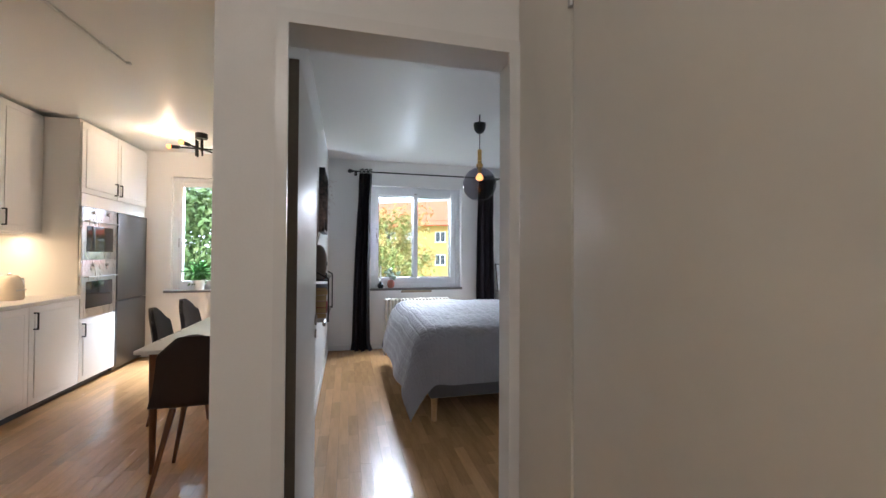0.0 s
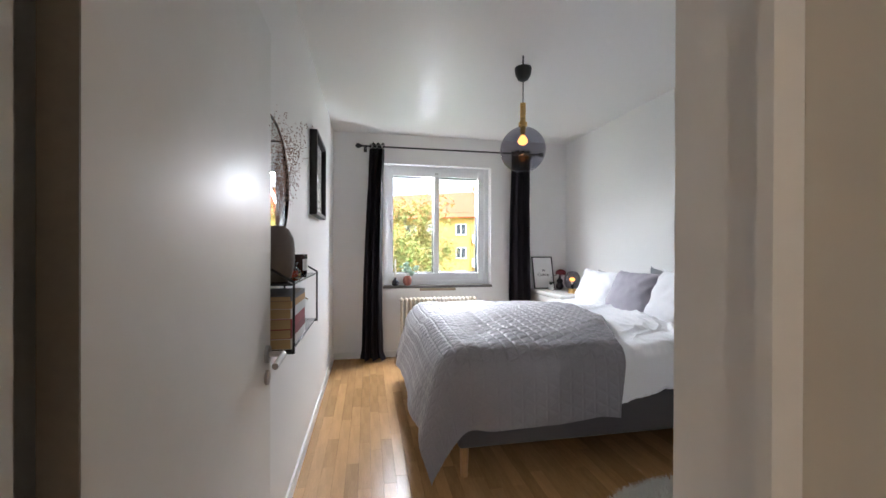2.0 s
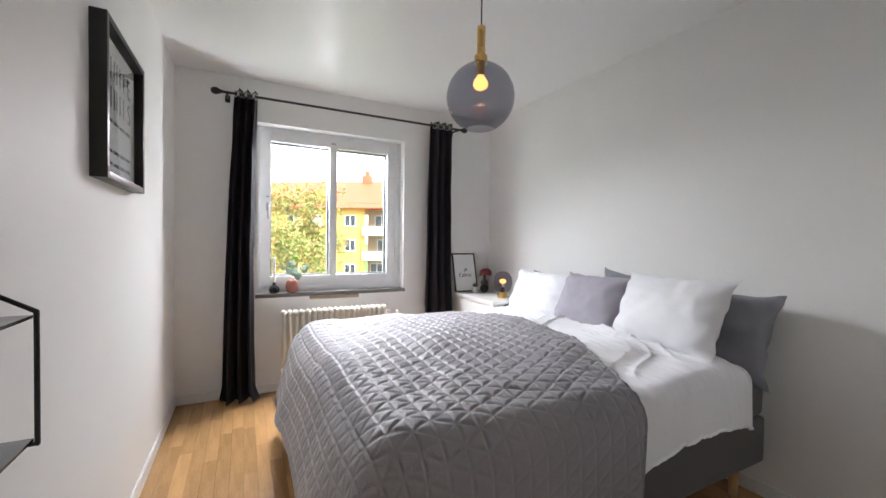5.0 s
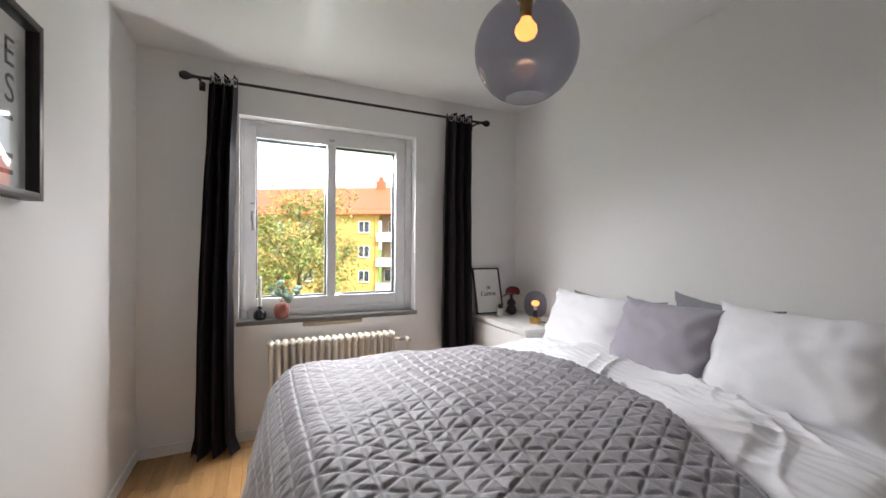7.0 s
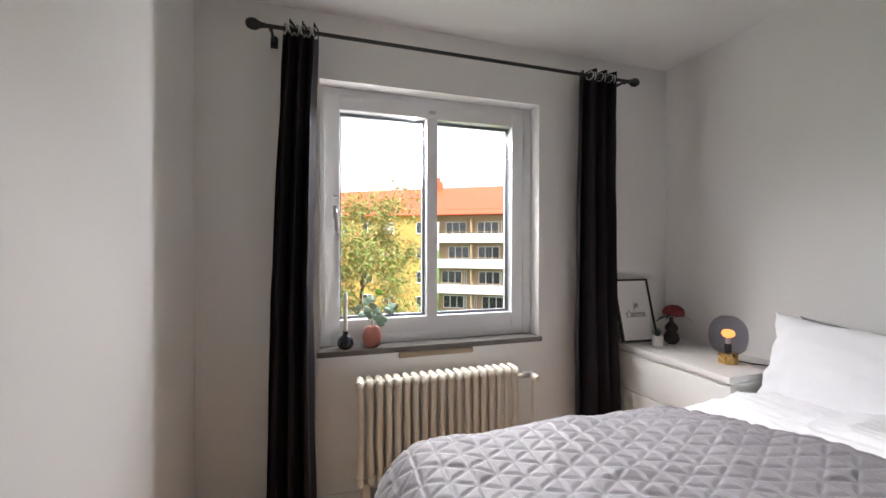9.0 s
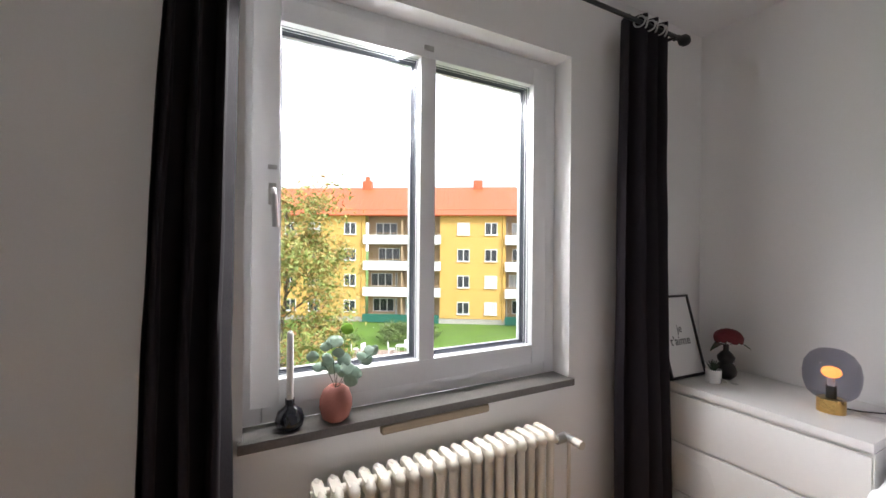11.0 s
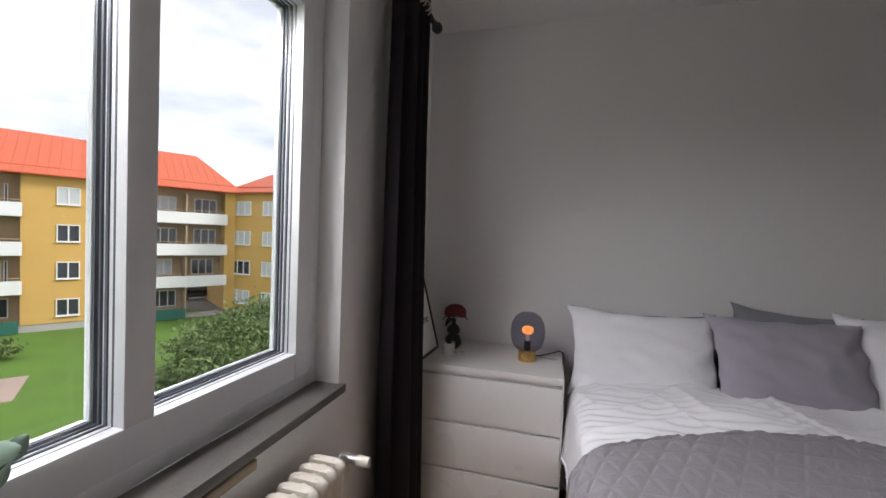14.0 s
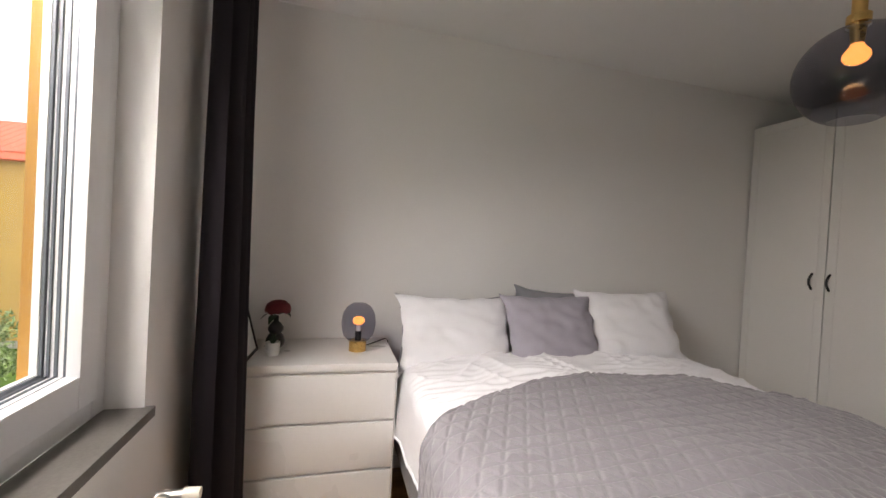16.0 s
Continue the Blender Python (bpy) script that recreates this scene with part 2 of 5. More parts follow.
def lathe(profile, centre, seg=32, bm=None, squash=(1, 1)):
    """A turned shape: (radius, height) pairs round a standing axis."""
    bm = bm or bmesh.new()
    c, rings = Vector(centre), []
    for r, z in profile:
        if r < 1e-5:
            rings.append([bm.verts.new(c + Vector((0, 0, z)))])
        else:
            rings.append([bm.verts.new(c + Vector((squash[0] * r * math.cos(a), squash[1] * r * math.sin(a), z))) for a in (2 * math.pi * i / seg for i in range(seg))])
    for a, b in zip(rings, rings[1:]):
        for i in range(seg):
            j = (i + 1) % seg
            if len(a) == 1 and len(b) > 1:
                bm.faces.new((a[0], b[i], b[j]))
            elif len(b) == 1 and len(a) > 1:
                bm.faces.new((a[i], b[0], a[j]))
            elif len(a) > 1:
                bm.faces.new((a[i], b[i], b[j], a[j]))
    return bm


def sheet(f, nu, nv, thick=0.0, bm=None):
    """A curved sheet from f(u, v), u and v from 0 to 1, with a thickness along its normals."""
    bm = bm or bmesh.new()
    p = [[f(i / nu, j / nv) for j in range(nv + 1)] for i in range(nu + 1)]

    def skin(g):
        return [bm.faces.new((g[i][j], g[i + 1][j], g[i + 1][j + 1], g[i][j + 1])) for i in range(nu) for j in range(nv)]

    g = [[bm.verts.new(v) for v in row] for row in p]
    skin(g)
    if thick:
        h = []
        for i in range(nu + 1):
            row = []
            for j in range(nv + 1):
                a = p[min(i + 1, nu)][j] - p[max(i - 1, 0)][j]
                b = p[i][min(j + 1, nv)] - p[i][max(j - 1, 0)]
                n = a.cross(b)
                row.append(bm.verts.new(p[i][j] + (n.normalized() * thick if n.length > 1e-9 else Vector((0, 0, -abs(thick))))))
            h.append(row)
        skin(h)
        rim = [(i, 0) for i in range(nu + 1)] + [(nu, j) for j in range(1, nv + 1)] + [(i, nv) for i in range(nu - 1, -1, -1)] + [(0, j) for j in range(nv - 1, 0, -1)]
        for (a, b), (c, d) in zip(rim, rim[1:] + rim[:1]):
            bm.faces.new((g[a][b], g[c][d], h[c][d], h[a][b]))
    return bm


def wob(x, y, z, s=1.0, k=0):
    return noise.noise(Vector((x * s + 17.3 * k, y * s - 5.1 * k, z * s)))

# ---- the setting ----
H = 2.60            # ceiling
XR, YW = 2.865, 7.70  # head wall and window wall of the bedroom
YE = 3.54           # bedroom face of the entry wall
YK = 7.88           # window wall of the kitchen
YO = 7.98           # outer face of the house at the bedroom
YQ = 8.06           # and at the kitchen


def block(name, parts, material, label, category="wall"):
    bm = bmesh.new()
    for b in parts:
        box(*b, bm=bm)
    return solo(name, bm, material, (0, 0, 0), label, category, kind="structure", smooth=0)


block("subfloor", [(-2.95, 3.05, -0.4, YO - 0.04, -0.12, -0.012)], STONE, "concrete slab under the wooden floor", "floor")
block("wall_window", [(-0.10, 0.572, YW, YO - 0.03, 0, H), (1.868, 3.05, YW, YO - 0.03, 0, H), (0.572, 1.868, YW, YO - 0.03, 0, 0.80), (0.572, 1.868, YW, YO - 0.03, 2.258, H)], WALL, "white painted window wall of the bedroom")
block("wall_head", [(XR, 3.05, YE - 0.12, YW, 0, H)], WALL, "white painted wall behind the head of the bed")
block("wall_left", [(-0.125, 0, YE - 0.10, YW, 0, H), (-0.115, 0.050, YE - 0.136, YE - 0.1302, 0, H), (-0.115, 0, YE - 0.1302, YE - 0.10, 0, H)], WALL, "white painted wall between bedroom and kitchen")
block("wall_entry", [(0.835, XR, YE - 0.12, YE, 0, H), (0, 0.835, YE - 0.12, YE, 2.03, H), (0.050, 0.796, YE - 0.136, YE - 0.1302, 2.0, H)], WALL, "white painted wall with the bedroom door")
block("wall_hall_right", [(0.82, 0.94, -0.4, YE - 0.12, 0, H)], WALL, "cream painted hall wall")
block("wall_hall_back", [(-2.95, 0.94, -0.52, -0.4, 0, H)], WALL, "plain wall that closes the hall")
block("wall_kitchen_left", [(-2.97, -2.85, -0.4, YK, 0, H)], WALL, "white kitchen wall behind the units")
block("wall_kitchen_window", [(-2.97, -1.93, YK, YQ, 0, H), (-0.75, -0.10, YK, YQ, 0, H), (-1.93, -0.75, YK, YQ, 0, 0.80), (-1.93, -0.75, YK, YQ, 2.28, H)], WALL, "white kitchen wall with a window")
block("ceiling", [(-2.97, 3.05, -0.52, YQ, H, H + 0.15)], CEIL, "white painted ceiling", "ceiling")
block("baseboard", [(0.0, 0.012, 4.44, YW, 0, 0.07), (0.012, XR - 0.012, YW - 0.012, YW, 0, 0.07), (XR - 0.012, XR, 4.16, YW - 0.012, 0, 0.07)], TRIM, "low white painted baseboard", "baseboard")

# bedroom door: lining and casing on both faces
block("door_lining", [(0.0, 0.050, YE - 0.13, YE + 0.004, 0, 2.03), (0.785, 0.835, YE - 0.13, YE + 0.004, 0, 2.03), (0.050, 0.785, YE - 0.13, YE + 0.004, 1.965, 2.03)], TRIM, "white painted door lining", "door frame")
block("trim", [(0.044, 0.078, YE - 0.144, YE - 0.128, 0, 2.004), (0.760, 0.796, YE - 0.144, YE - 0.128, 0, 2.004), (0.078, 0.760, YE - 0.144, YE - 0.128, 1.962, 2.004), (0.80, 0.87, YE, YE + 0.016, 0, 2.04)], TRIM, "white painted door casing", "door casing")

# the open bedroom door
door = thing("door_1", (0.06, YE, 0), "white glossy bedroom door, opened against the wall", "door", kind="structure")
part("leaf", box(0.048, 0.088, 3.575, 4.400, 0.008, 1.945, 0.003), DOOR, door)
# thin dark strip: the hinge edge's shade put into its colour
part("edge_shade_strip", box(0.0485, 0.0875, 3.572, 3.5748, 0.012, 1.94), mat("shaded_door_edge", (0.16, 0.135, 0.105), 0.6, vary=0.15, scale=8, fine=60, bump=0.05), door, "hinge edge coloured dark as shade", smooth=0)


def lever(y, z, name, flat):
    b = rod((0.088, y, z), (0.098, y, z), 0.026, seg=24)
    h = part(name, b, SATIN, door, "satin metal handle")
    pts = [(0.098, y, z), (0.135, y, z), (0.14, y - 0.012, z), (0.14, y - 0.12, z - flat)]
    part("grip", tube(pts, 0.0095), SATIN, h)


lever(4.345, 0.955, "door_handle", 0.004)
part("keyhole_plate", rod((0.088, 4.345, 0.885), (0.096, 4.345, 0.885), 0.022, seg=24), SATIN, door, "round satin keyhole plate")
for hz in (0.25, 1.78):
    part("hinge", rod((0.042, 3.567, hz), (0.042, 3.567, hz + 0.09), 0.008), SATIN, door)

# built-in hall cupboard beside the bedroom door
cup = thing("hall_cupboard", (0.81, 2.2, 0), "cream painted built-in hall cupboard with a plain door", "cupboard")
part("frame", box(0.7965, 0.822, 3.095, YE - 0.1315, 0, H - 0.01, 0.004), HALLP, cup)
for y0 in (2.468, 1.843, 1.218):
    part("door", box(0.798, 0.822, y0 + 0.001, y0 + 0.62, 0.03, H - 0.03, 0.004), HALLP, cup)
part("hinge", rod((0.794, 3.092, 1.93), (0.794, 3.092, 2.02), 0.007), SATIN, cup)
part("hinge", rod((0.794, 3.092, 0.35), (0.794, 3.092, 0.44), 0.007), SATIN, cup)
part("handle", tube([(0.798, 2.655, 0.80), (0.765, 2.655, 0.80), (0.765, 2.655, 0.93), (0.798, 2.655, 0.93)], 0.006), SATIN, cup, "satin metal pull handle")

GASKET = mat("grey_window_gasket", (0.10, 0.11, 0.13), 0.5, vary=0.1, scale=8, fine=60, bump=0.02)
# window of the bedroom
win = thing("window_1", (1.235, YW + 0.1, 0.85), "white two-light window with a sliding view of the courtyard", "window", kind="structure")


def ring(name, x0, x1, z0, z1, w, y0, y1, parent, material=PVC, bevel=0.006):
    bm = bmesh.new()
    box(x0, x0 + w, y0, y1, z0, z1, bevel, bm)
    box(x1 - w, x1, y0, y1, z0, z1, bevel, bm)
    box(x0 + w, x1 - w, y0 + 0.001, y1 - 0.001, z0, z0 + w, bevel, bm)
    box(x0 + w, x1 - w, y0 + 0.001, y1 - 0.001, z1 - w, z1, bevel, bm)
    return part(name, bm, material, parent)


ring("window_frame", 0.572, 1.868, 0.83, 2.258, 0.056, YW + 0.098, YW + 0.185, win)
FY0, FY1 = YW + 0.083, YW + 0.188   # front and back of the opening sash
bm = bmesh.new()
for a in ((0.594, 0.677, 0.886, 2.214), (1.725, 1.802, 0.886, 2.214)):
    box(a[0], a[1], FY0, FY1, a[2], a[3], 0.005, bm)
for a in ((0.677, 1.725, 0.886, 0.972), (0.677, 1.725, 2.134, 2.214)):
    box(a[0], a[1], FY0 + 0.0008, FY1 - 0.001, a[2], a[3], 0.005, bm)
sash = part("sash", bm, PVC, win)
part("mullion", box(1.173, 1.238, FY0 + 0.0015, FY1 - 0.002, 0.970, 2.136, 0.005), PVC, sash)
for g0, g1 in ((0.677, 1.173), (1.238, 1.725)):
    for gy, gw, gd in ((0.030, 0.0012, 0.005), (0.046, 0.0040, 0.007), (0.062, 0.0060, 0.005), (0.074, 0.0090, 0.006)):
        ring("gasket", g0 - 0.0005, g1 + 0.0005, 0.9715, 2.1345, gw, FY0 + gy, FY0 + gy + gd, sash, GASKET, 0.0)
    ring("glazing_bead", g0 - 0.0005, g1 + 0.0005, 0.9715, 2.1345, 0.011, FY0 + 0.081, FY0 + 0.098, sash, PVC, 0.002)
    p = part("pane", box(g0 - 0.002, g1 + 0.002, FY0 + 0.083, FY0 + 0.087, 0.970, 2.136), PANE, sash, smooth=0)
    p.visible_shadow = False
part("latch", box(1.185, 1.225, FY0 - 0.006, FY0 + 0.001, 2.16, 2.18, 0.002), SATIN, sash, "small metal latch")
hd = part("window_handle", box(0.642, 0.666, FY0 - 0.012, FY0, 1.535, 1.605, 0.004), SATIN, win, "satin metal window handle")
part("grip", tube([(0.654, FY0 - 0.007, 1.578), (0.654, FY0 - 0.040, 1.578), (0.656, FY0 - 0.044, 1.563), (0.660, FY0 - 0.044, 1.463)], 0.009), SATIN, hd)
part("lock_plate", box(0.640, 0.668, FY0 - 0.004, FY0, 1.650, 1.664, 0.002), SATIN, win, "small metal lock plate")
part("window_sill", box(0.558, 1.880, YW - 0.024, YW + 0.10, 0.800, 0.830, 0.003), STONE, win, "grey polished stone sill")
part("outer_sill", box(0.572, 1.868, YW + 0.19, YO + 0.03, 0.806, 0.829), STEEL, win)

OCHRE = mat("ochre_render", (0.42, 0.20, 0.04), 0.85, vary=0.08, scale=0.6, fine=40, bump=0.2)
block("facade_outside", [(-0.65, 0.572, YO - 0.028, YO, -6.6, 4.0), (1.868, 6.0, YO - 0.028, YO, -6.6, 4.0), (0.572, 1.868, YO - 0.028, YO, -6.6, 0.80), (0.572, 1.868, YO - 0.028, YO, 2.258, 4.0), (1.846, 1.8675, YO - 0.034, YO + 0.004, 0.84, 2.255)], OCHRE, "ochre rendered outside of the house", "facade")

# ---- bedroom: bed and bedding ----
BX0, BX1, BY0, BY1 = 0.86, 2.785, 5.09, 6.83   # bed, foot to head and near to far
TOP = 0.745
bed = thing("bed", ((BX0 + BX1) / 2, (BY0 + BY1) / 2, 0), "dark grey upholstered double bed on light wooden legs", "bed")
part("base", box(BX0, BX1, BY0, BY1, 0.215, 0.445, 0.022, seg=3), BEDGREY, bed)
part("mattress", box(BX0 + 0.005, BX1, BY0 + 0.005, BY1 - 0.005, 0.447, 0.635, 0.04, seg=4), BEDGREY, bed, "dark grey mattress cover")
for lx, ly in ((0.92, 5.22), (2.73, 5.20), (0.92, 6.70), (2.73, 6.70)):
    part("leg", rod((lx, ly, 0), (lx, ly, 0.218), 0.020, 0.029, seg=16), WOOD, bed, "light wooden leg")


def arc(d, r):
    """How far out and how far down a cloth of that overhang lies, over an edge of radius r."""
    if d <= 0:
        return 0.0, 0.0
    if d < r * math.pi / 2:
        a = d / r
        return r * math.sin(a), r * (1 - math.cos(a))
    return r, r + (d - r * math.pi / 2)


def drape(x, y, x0, y0, y1, r, top, folds, seed):
    """Lays the flat cloth point (x, y) over the bed, whose edges are x0, y0 and y1."""
    dx, dy = max(0, x0 + r - x), max(0, y0 + r - y, y - (y1 - r))
    side = -1 if y < (y0 + y1) / 2 else 1
    d = math.hypot(dx, dy)
    out, down = arc(d, r)
    bx, by = max(x, x0 + r), min(max(y, y0 + r), y1 - r)
    ux, uy = (-dx / d, side * dy / d) if d else (0, 0)
    along = math.atan2(dy, dx) * 0.5 + bx * 1.0 + by * side * -1.0
    hang = max(0, down - r * 0.5)
    flare = (0.06 + 0.24 * dx / d) if d else 0
    f = folds * hang * (math.sin(along * 9 + seed) * 0.6 + math.sin(along * 17 + 2.1 * seed) * 0.25 + wob(bx, by, seed, 5) * 0.6) + flare * hang
    out += f
    z = top(bx, by) - down
    return Vector((bx + ux * out, by + uy * out, max(z, 0.012)))


def puff(x, y):
    cx, cy = (x - BX0) / (BX1 - BX0), (y - BY0) / (BY1 - BY0)
    crown = 0.055 * (math.sin(math.pi * min(max(cy, 0), 1)) ** 0.5) * min(1, 0.35 + cx)
    return TOP - 0.035 + crown + 0.022 * wob(x, y, 0.3, 2.6) + 0.008 * wob(x, y, 1.3, 7)


def duvet_at(u, v):
    x, y = 1.70 + u * 0.90, BY0 - 0.245 - 0.05 * u * (1 - u) + v * (BY1 - BY0 + 0.56)
    w1, w2 = wob(x, y, 2.0, 2.2), wob(x, y, 9.0, 3.1)
    crease = 0.020 * (1 - abs(math.sin((y * 0.5 + x * 1.1) * 19 + 5 * w1))) ** 2 * min(1, max(0, w2 + 0.55))
    crease += 0.017 * (1 - abs(math.sin((y * 1.1 - x * 0.6) * 14 + 6 * w2))) ** 2 * min(1, max(0, 0.5 - w2))
    crease += 0.034 * max(0, wob(x, y * 1.6, 7.0, 3.2)) + 0.0045 * math.sin(x * 150 + 9 * w1) * min(1, max(0, w1 + 0.6))
    sink = 0.10 * max(0, 1 - u / 0.45)
    p = drape(x, y, -5, BY0 - 0.02 + sink * 0.4, BY1 + 0.02 - sink * 0.4, 0.075, lambda a, b: puff(a, b) - sink * 0.4 + crease + 0.02 * (a > 2.0) * (a - 2.0), 0.10, 1.7)
    if u > 0.86:
        p.z -= 0.05 * (u - 0.86) / 0.14
    return p


duvet = thing("duvet", (1.9, 5.9, 0.66), "rumpled white cotton duvet on the bed", "duvet")
part("cloth", sheet(duvet_at, 170, 260, -0.012), LINEN, duvet, smooth=80)
part("hem", tube([duvet_at(k / 60, 0) for k in range(61)], 0.007, seg=6), LINEN, duvet)
part("hem", tube([duvet_at(k / 60, 1) for k in range(61)], 0.007, seg=6), LINEN, duvet)

QS = 0.070   # quilting step


def stitch(x, y):
    """Depth of the quilting: 0 in the seams, 1 in the middle of a triangle."""
    a = abs((x / QS + 0.5) % 1 - 0.5)
    b = abs(((y / QS + x / QS * 0.5) + 0.5) % 1 - 0.5)
    c = abs(((y / QS - x / QS * 0.5) + 0.5) % 1 - 0.5)
    return min(1, min(a, b, c) / 0.15) ** 0.7


def crumple(x, y):
    """Soft ridges where the quilted cloth has been pushed together."""
    a = 1 - abs(wob(x, y * 1.6, 5.0, 4.0)) * 3.0
    return 0.005 * max(0, a) ** 2


def spread_at(u, v):
    y = BY0 - 0.385 + v * (BY1 - BY0 + 0.80)
    e = max(y, 5.15) - 6.0
    edge = 2.07 - (0.375 if e < 0 else 0.27) * e * e - 0.10 * max(0, 5.15 - y) + 0.010 * math.sin(y * 9)
    x = BX0 - 0.49 + u * (edge - BX0 + 0.49)
    q = stitch(x, y)
    p = drape(x, y, BX0 - 0.10, BY0 - 0.045, BY1 + 0.045, 0.12 + 0.035 * min(1, max(0, (1.65 - x) / 0.4)), lambda a, b: puff(a, b) + 0.022 + 0.014 * max(0, wob(a, b, 3.0, 4)) + crumple(a, b), 0.05, 0.6)
    s = 0.0085 * q if p.z > TOP - 0.07 else 0.0085 * (0.45 * q + 0.4)
    d = Vector((0, 0, 1)) if p.z > TOP - 0.05 else Vector((-1 if x < BX0 else 0, -1 if y < BY0 else (1 if y > BY1 else 0), 0.3)).normalized()
    return p + d * s


spread = thing("bedspread", (1.4, 5.9, 0.66), "grey quilted bedspread with a stitched triangle pattern, draped over the bed", "bedspread")
part("cloth", sheet(spread_at, 380, 440, -0.005), QUILT, spread, smooth=80)
part("hem", tube([spread_at(1, k / 160) for k in range(161)], 0.0055, seg=6), QUILT, spread, "narrow bound hem")


def pillow(name, w, h, t, m, material, label, flange=0.03, seed=1):
    bm = bmesh.new()
    nu, nv = 30, 22
    for s in (1, -1):
        def f(u, v):
            a, b = 2 * u - 1, 2 * v - 1
            body = max(0, (1 - abs(a) ** 3.2) * (1 - abs(b) ** 3.2)) ** 0.5
            pinch = 1 - 0.085 * (1 - abs(a) ** 2) * (abs(b) > 0.001) * abs(b) ** 4 - 0.0
            pinch2 = 1 - 0.085 * (1 - abs(b) ** 2) * abs(a) ** 4
            z = s * t / 2 * body * (1 + 0.15 * wob(a, b, seed, 1.6)) + (0.012 * wob(a, b, s + seed, 4) + 0.010 * (1 - abs(wob(a * 1.3, b, s * 2 + seed, 3.5)) * 3) * max(abs(a), abs(b)) ** 2) * (0.3 + body)
            ear = 1 + 0.05 * (abs(a) * abs(b)) ** 6
            rim = 0.014 * math.sin(11 * (a + b) + seed) * max(abs(a), abs(b)) ** 6
            return Vector((a * w / 2 * pinch2 * ear, b * h / 2 * pinch * ear, z + rim))
        sheet(f, nu, nv, 0, bm)
    bmesh.ops.remove_doubles(bm, verts=bm.verts, dist=0.0015)
    bmesh.ops.transform(bm, verts=bm.verts, matrix=m)
    base = m.translation
    return solo(name, bm, material, base, label, "pillow", "pillows on the bed", smooth=80)


def lean(y, z, x, tilt, turn=0, roll=0):
    """A pillow that stands on its long side and leans back to the head wall."""
    return Matrix.Translation((x, y, z)) @ pose(0, 0, 0, 0, 0, turn) @ pose(0, 0, 0, 0, tilt, 0) @ pose(0, 0, 0, 0, 0, 90) @ pose(0, 0, 0, 90, 0, 0) @ pose(0, 0, 0, 0, 0, roll)


pillow("pillow", 0.66, 0.44, 0.15, lean(6.50, 0.82, 2.775, 8, 2), SLATE, "slate grey pillow behind a white one", seed=2)
pillow("pillow", 0.50, 0.43, 0.15, lean(5.86, 0.88, 2.775, 8, -2, 4), SLATE, "slate grey pillow at the headboard", seed=3)
pillow("pillow", 0.68, 0.44, 0.15, lean(5.36, 0.835, 2.735, 16, -8), SLATE, "slate grey pillow behind a white one", seed=4)
pillow("pillow", 0.655, 0.42, 0.17, lean(6.535, 0.865, 2.585, 22, 3, 1), LINEN, "plump white cotton pillow", seed=5)
pillow("pillow", 0.56, 0.41, 0.17, lean(5.985, 0.895, 2.535, 26, -2, -1), LILAC, "grey lilac cotton pillow", seed=6)
pillow("pillow", 0.63, 0.44, 0.18, lean(5.46, 0.915, 2.54, 26, -5, -1), LINEN, "plump white cotton pillow", seed=7)

# ---- chest of drawers ----
DX0, DX1, DY0, DY1, DZ = 2.375, 2.855, 6.885, 7.665, 0.78
chest = thing("chest_of_drawers", ((DX0 + DX1) / 2, (DY0 + DY1) / 2, 0), "white lacquered chest with three wide drawers", "chest of drawers")
part("body", box(DX0 + 0.022, DX1, DY0 + 0.004, DY1 - 0.004, 0, DZ - 0.035, 0.002), LACQ, chest)
part("top", box(DX0, DX1, DY0, DY1, DZ - 0.032, DZ, 0.003), LACQ, chest)
for k in range(3):
    z0 = 0.065 + k * 0.227
    part("drawer_front", box(DX0 + 0.003, DX0 + 0.021, DY0 + 0.006, DY1 - 0.006, z0, z0 + 0.212, 0.003), LACQ, chest)
part("side_panel", box(DX0 + 0.004, DX1, DY0 - 0.001, DY0 + 0.0035, 0, DZ - 0.034), LACQ, chest)

# ---- wardrobe ----
ward = thing("wardrobe", (2.08, 3.9, 0), "white panelled wardrobe with three doors and dark bow handles", "wardrobe")
part("carcass", box(1.312, 2.862, YE + 0.005, 4.128, 0.0, 2.362, 0.002), WARD, ward)
for k in range(3):
    x0 = 1.318 + k * 0.514
    d = part("door", box(x0, x0 + 0.508, 4.131, 4.149, 0.06, 2.355, 0.003), WARD, ward)
    for z0, z1 in ((0.11, 1.115), (1.135, 2.30)):
        bm = bmesh.new()
        for a in ((x0 + 0.045, x0 + 0.463, z0, z0 + 0.008), (x0 + 0.045, x0 + 0.463, z1 - 0.008, z1), (x0 + 0.045, x0 + 0.053, z0 + 0.008, z1 - 0.008), (x0 + 0.455, x0 + 0.463, z0 + 0.008, z1 - 0.008)):
            box(a[0], a[1], 4.149, 4.1515, a[2], a[3], bm=bm)
        part("moulding", bm, WARD, d, smooth=0)
    hx = {0: x0 + 0.473, 1: 2.318, 2: 2.415}[k]
    pts = [Vector((hx, 4.149 + 0.03 * math.sin(math.pi * i / 10), 1.182 + 0.105 * i / 10)) for i in range(11)]
    part("handle", tube(pts, 0.007), BLACK, d, "dark metal bow handle")

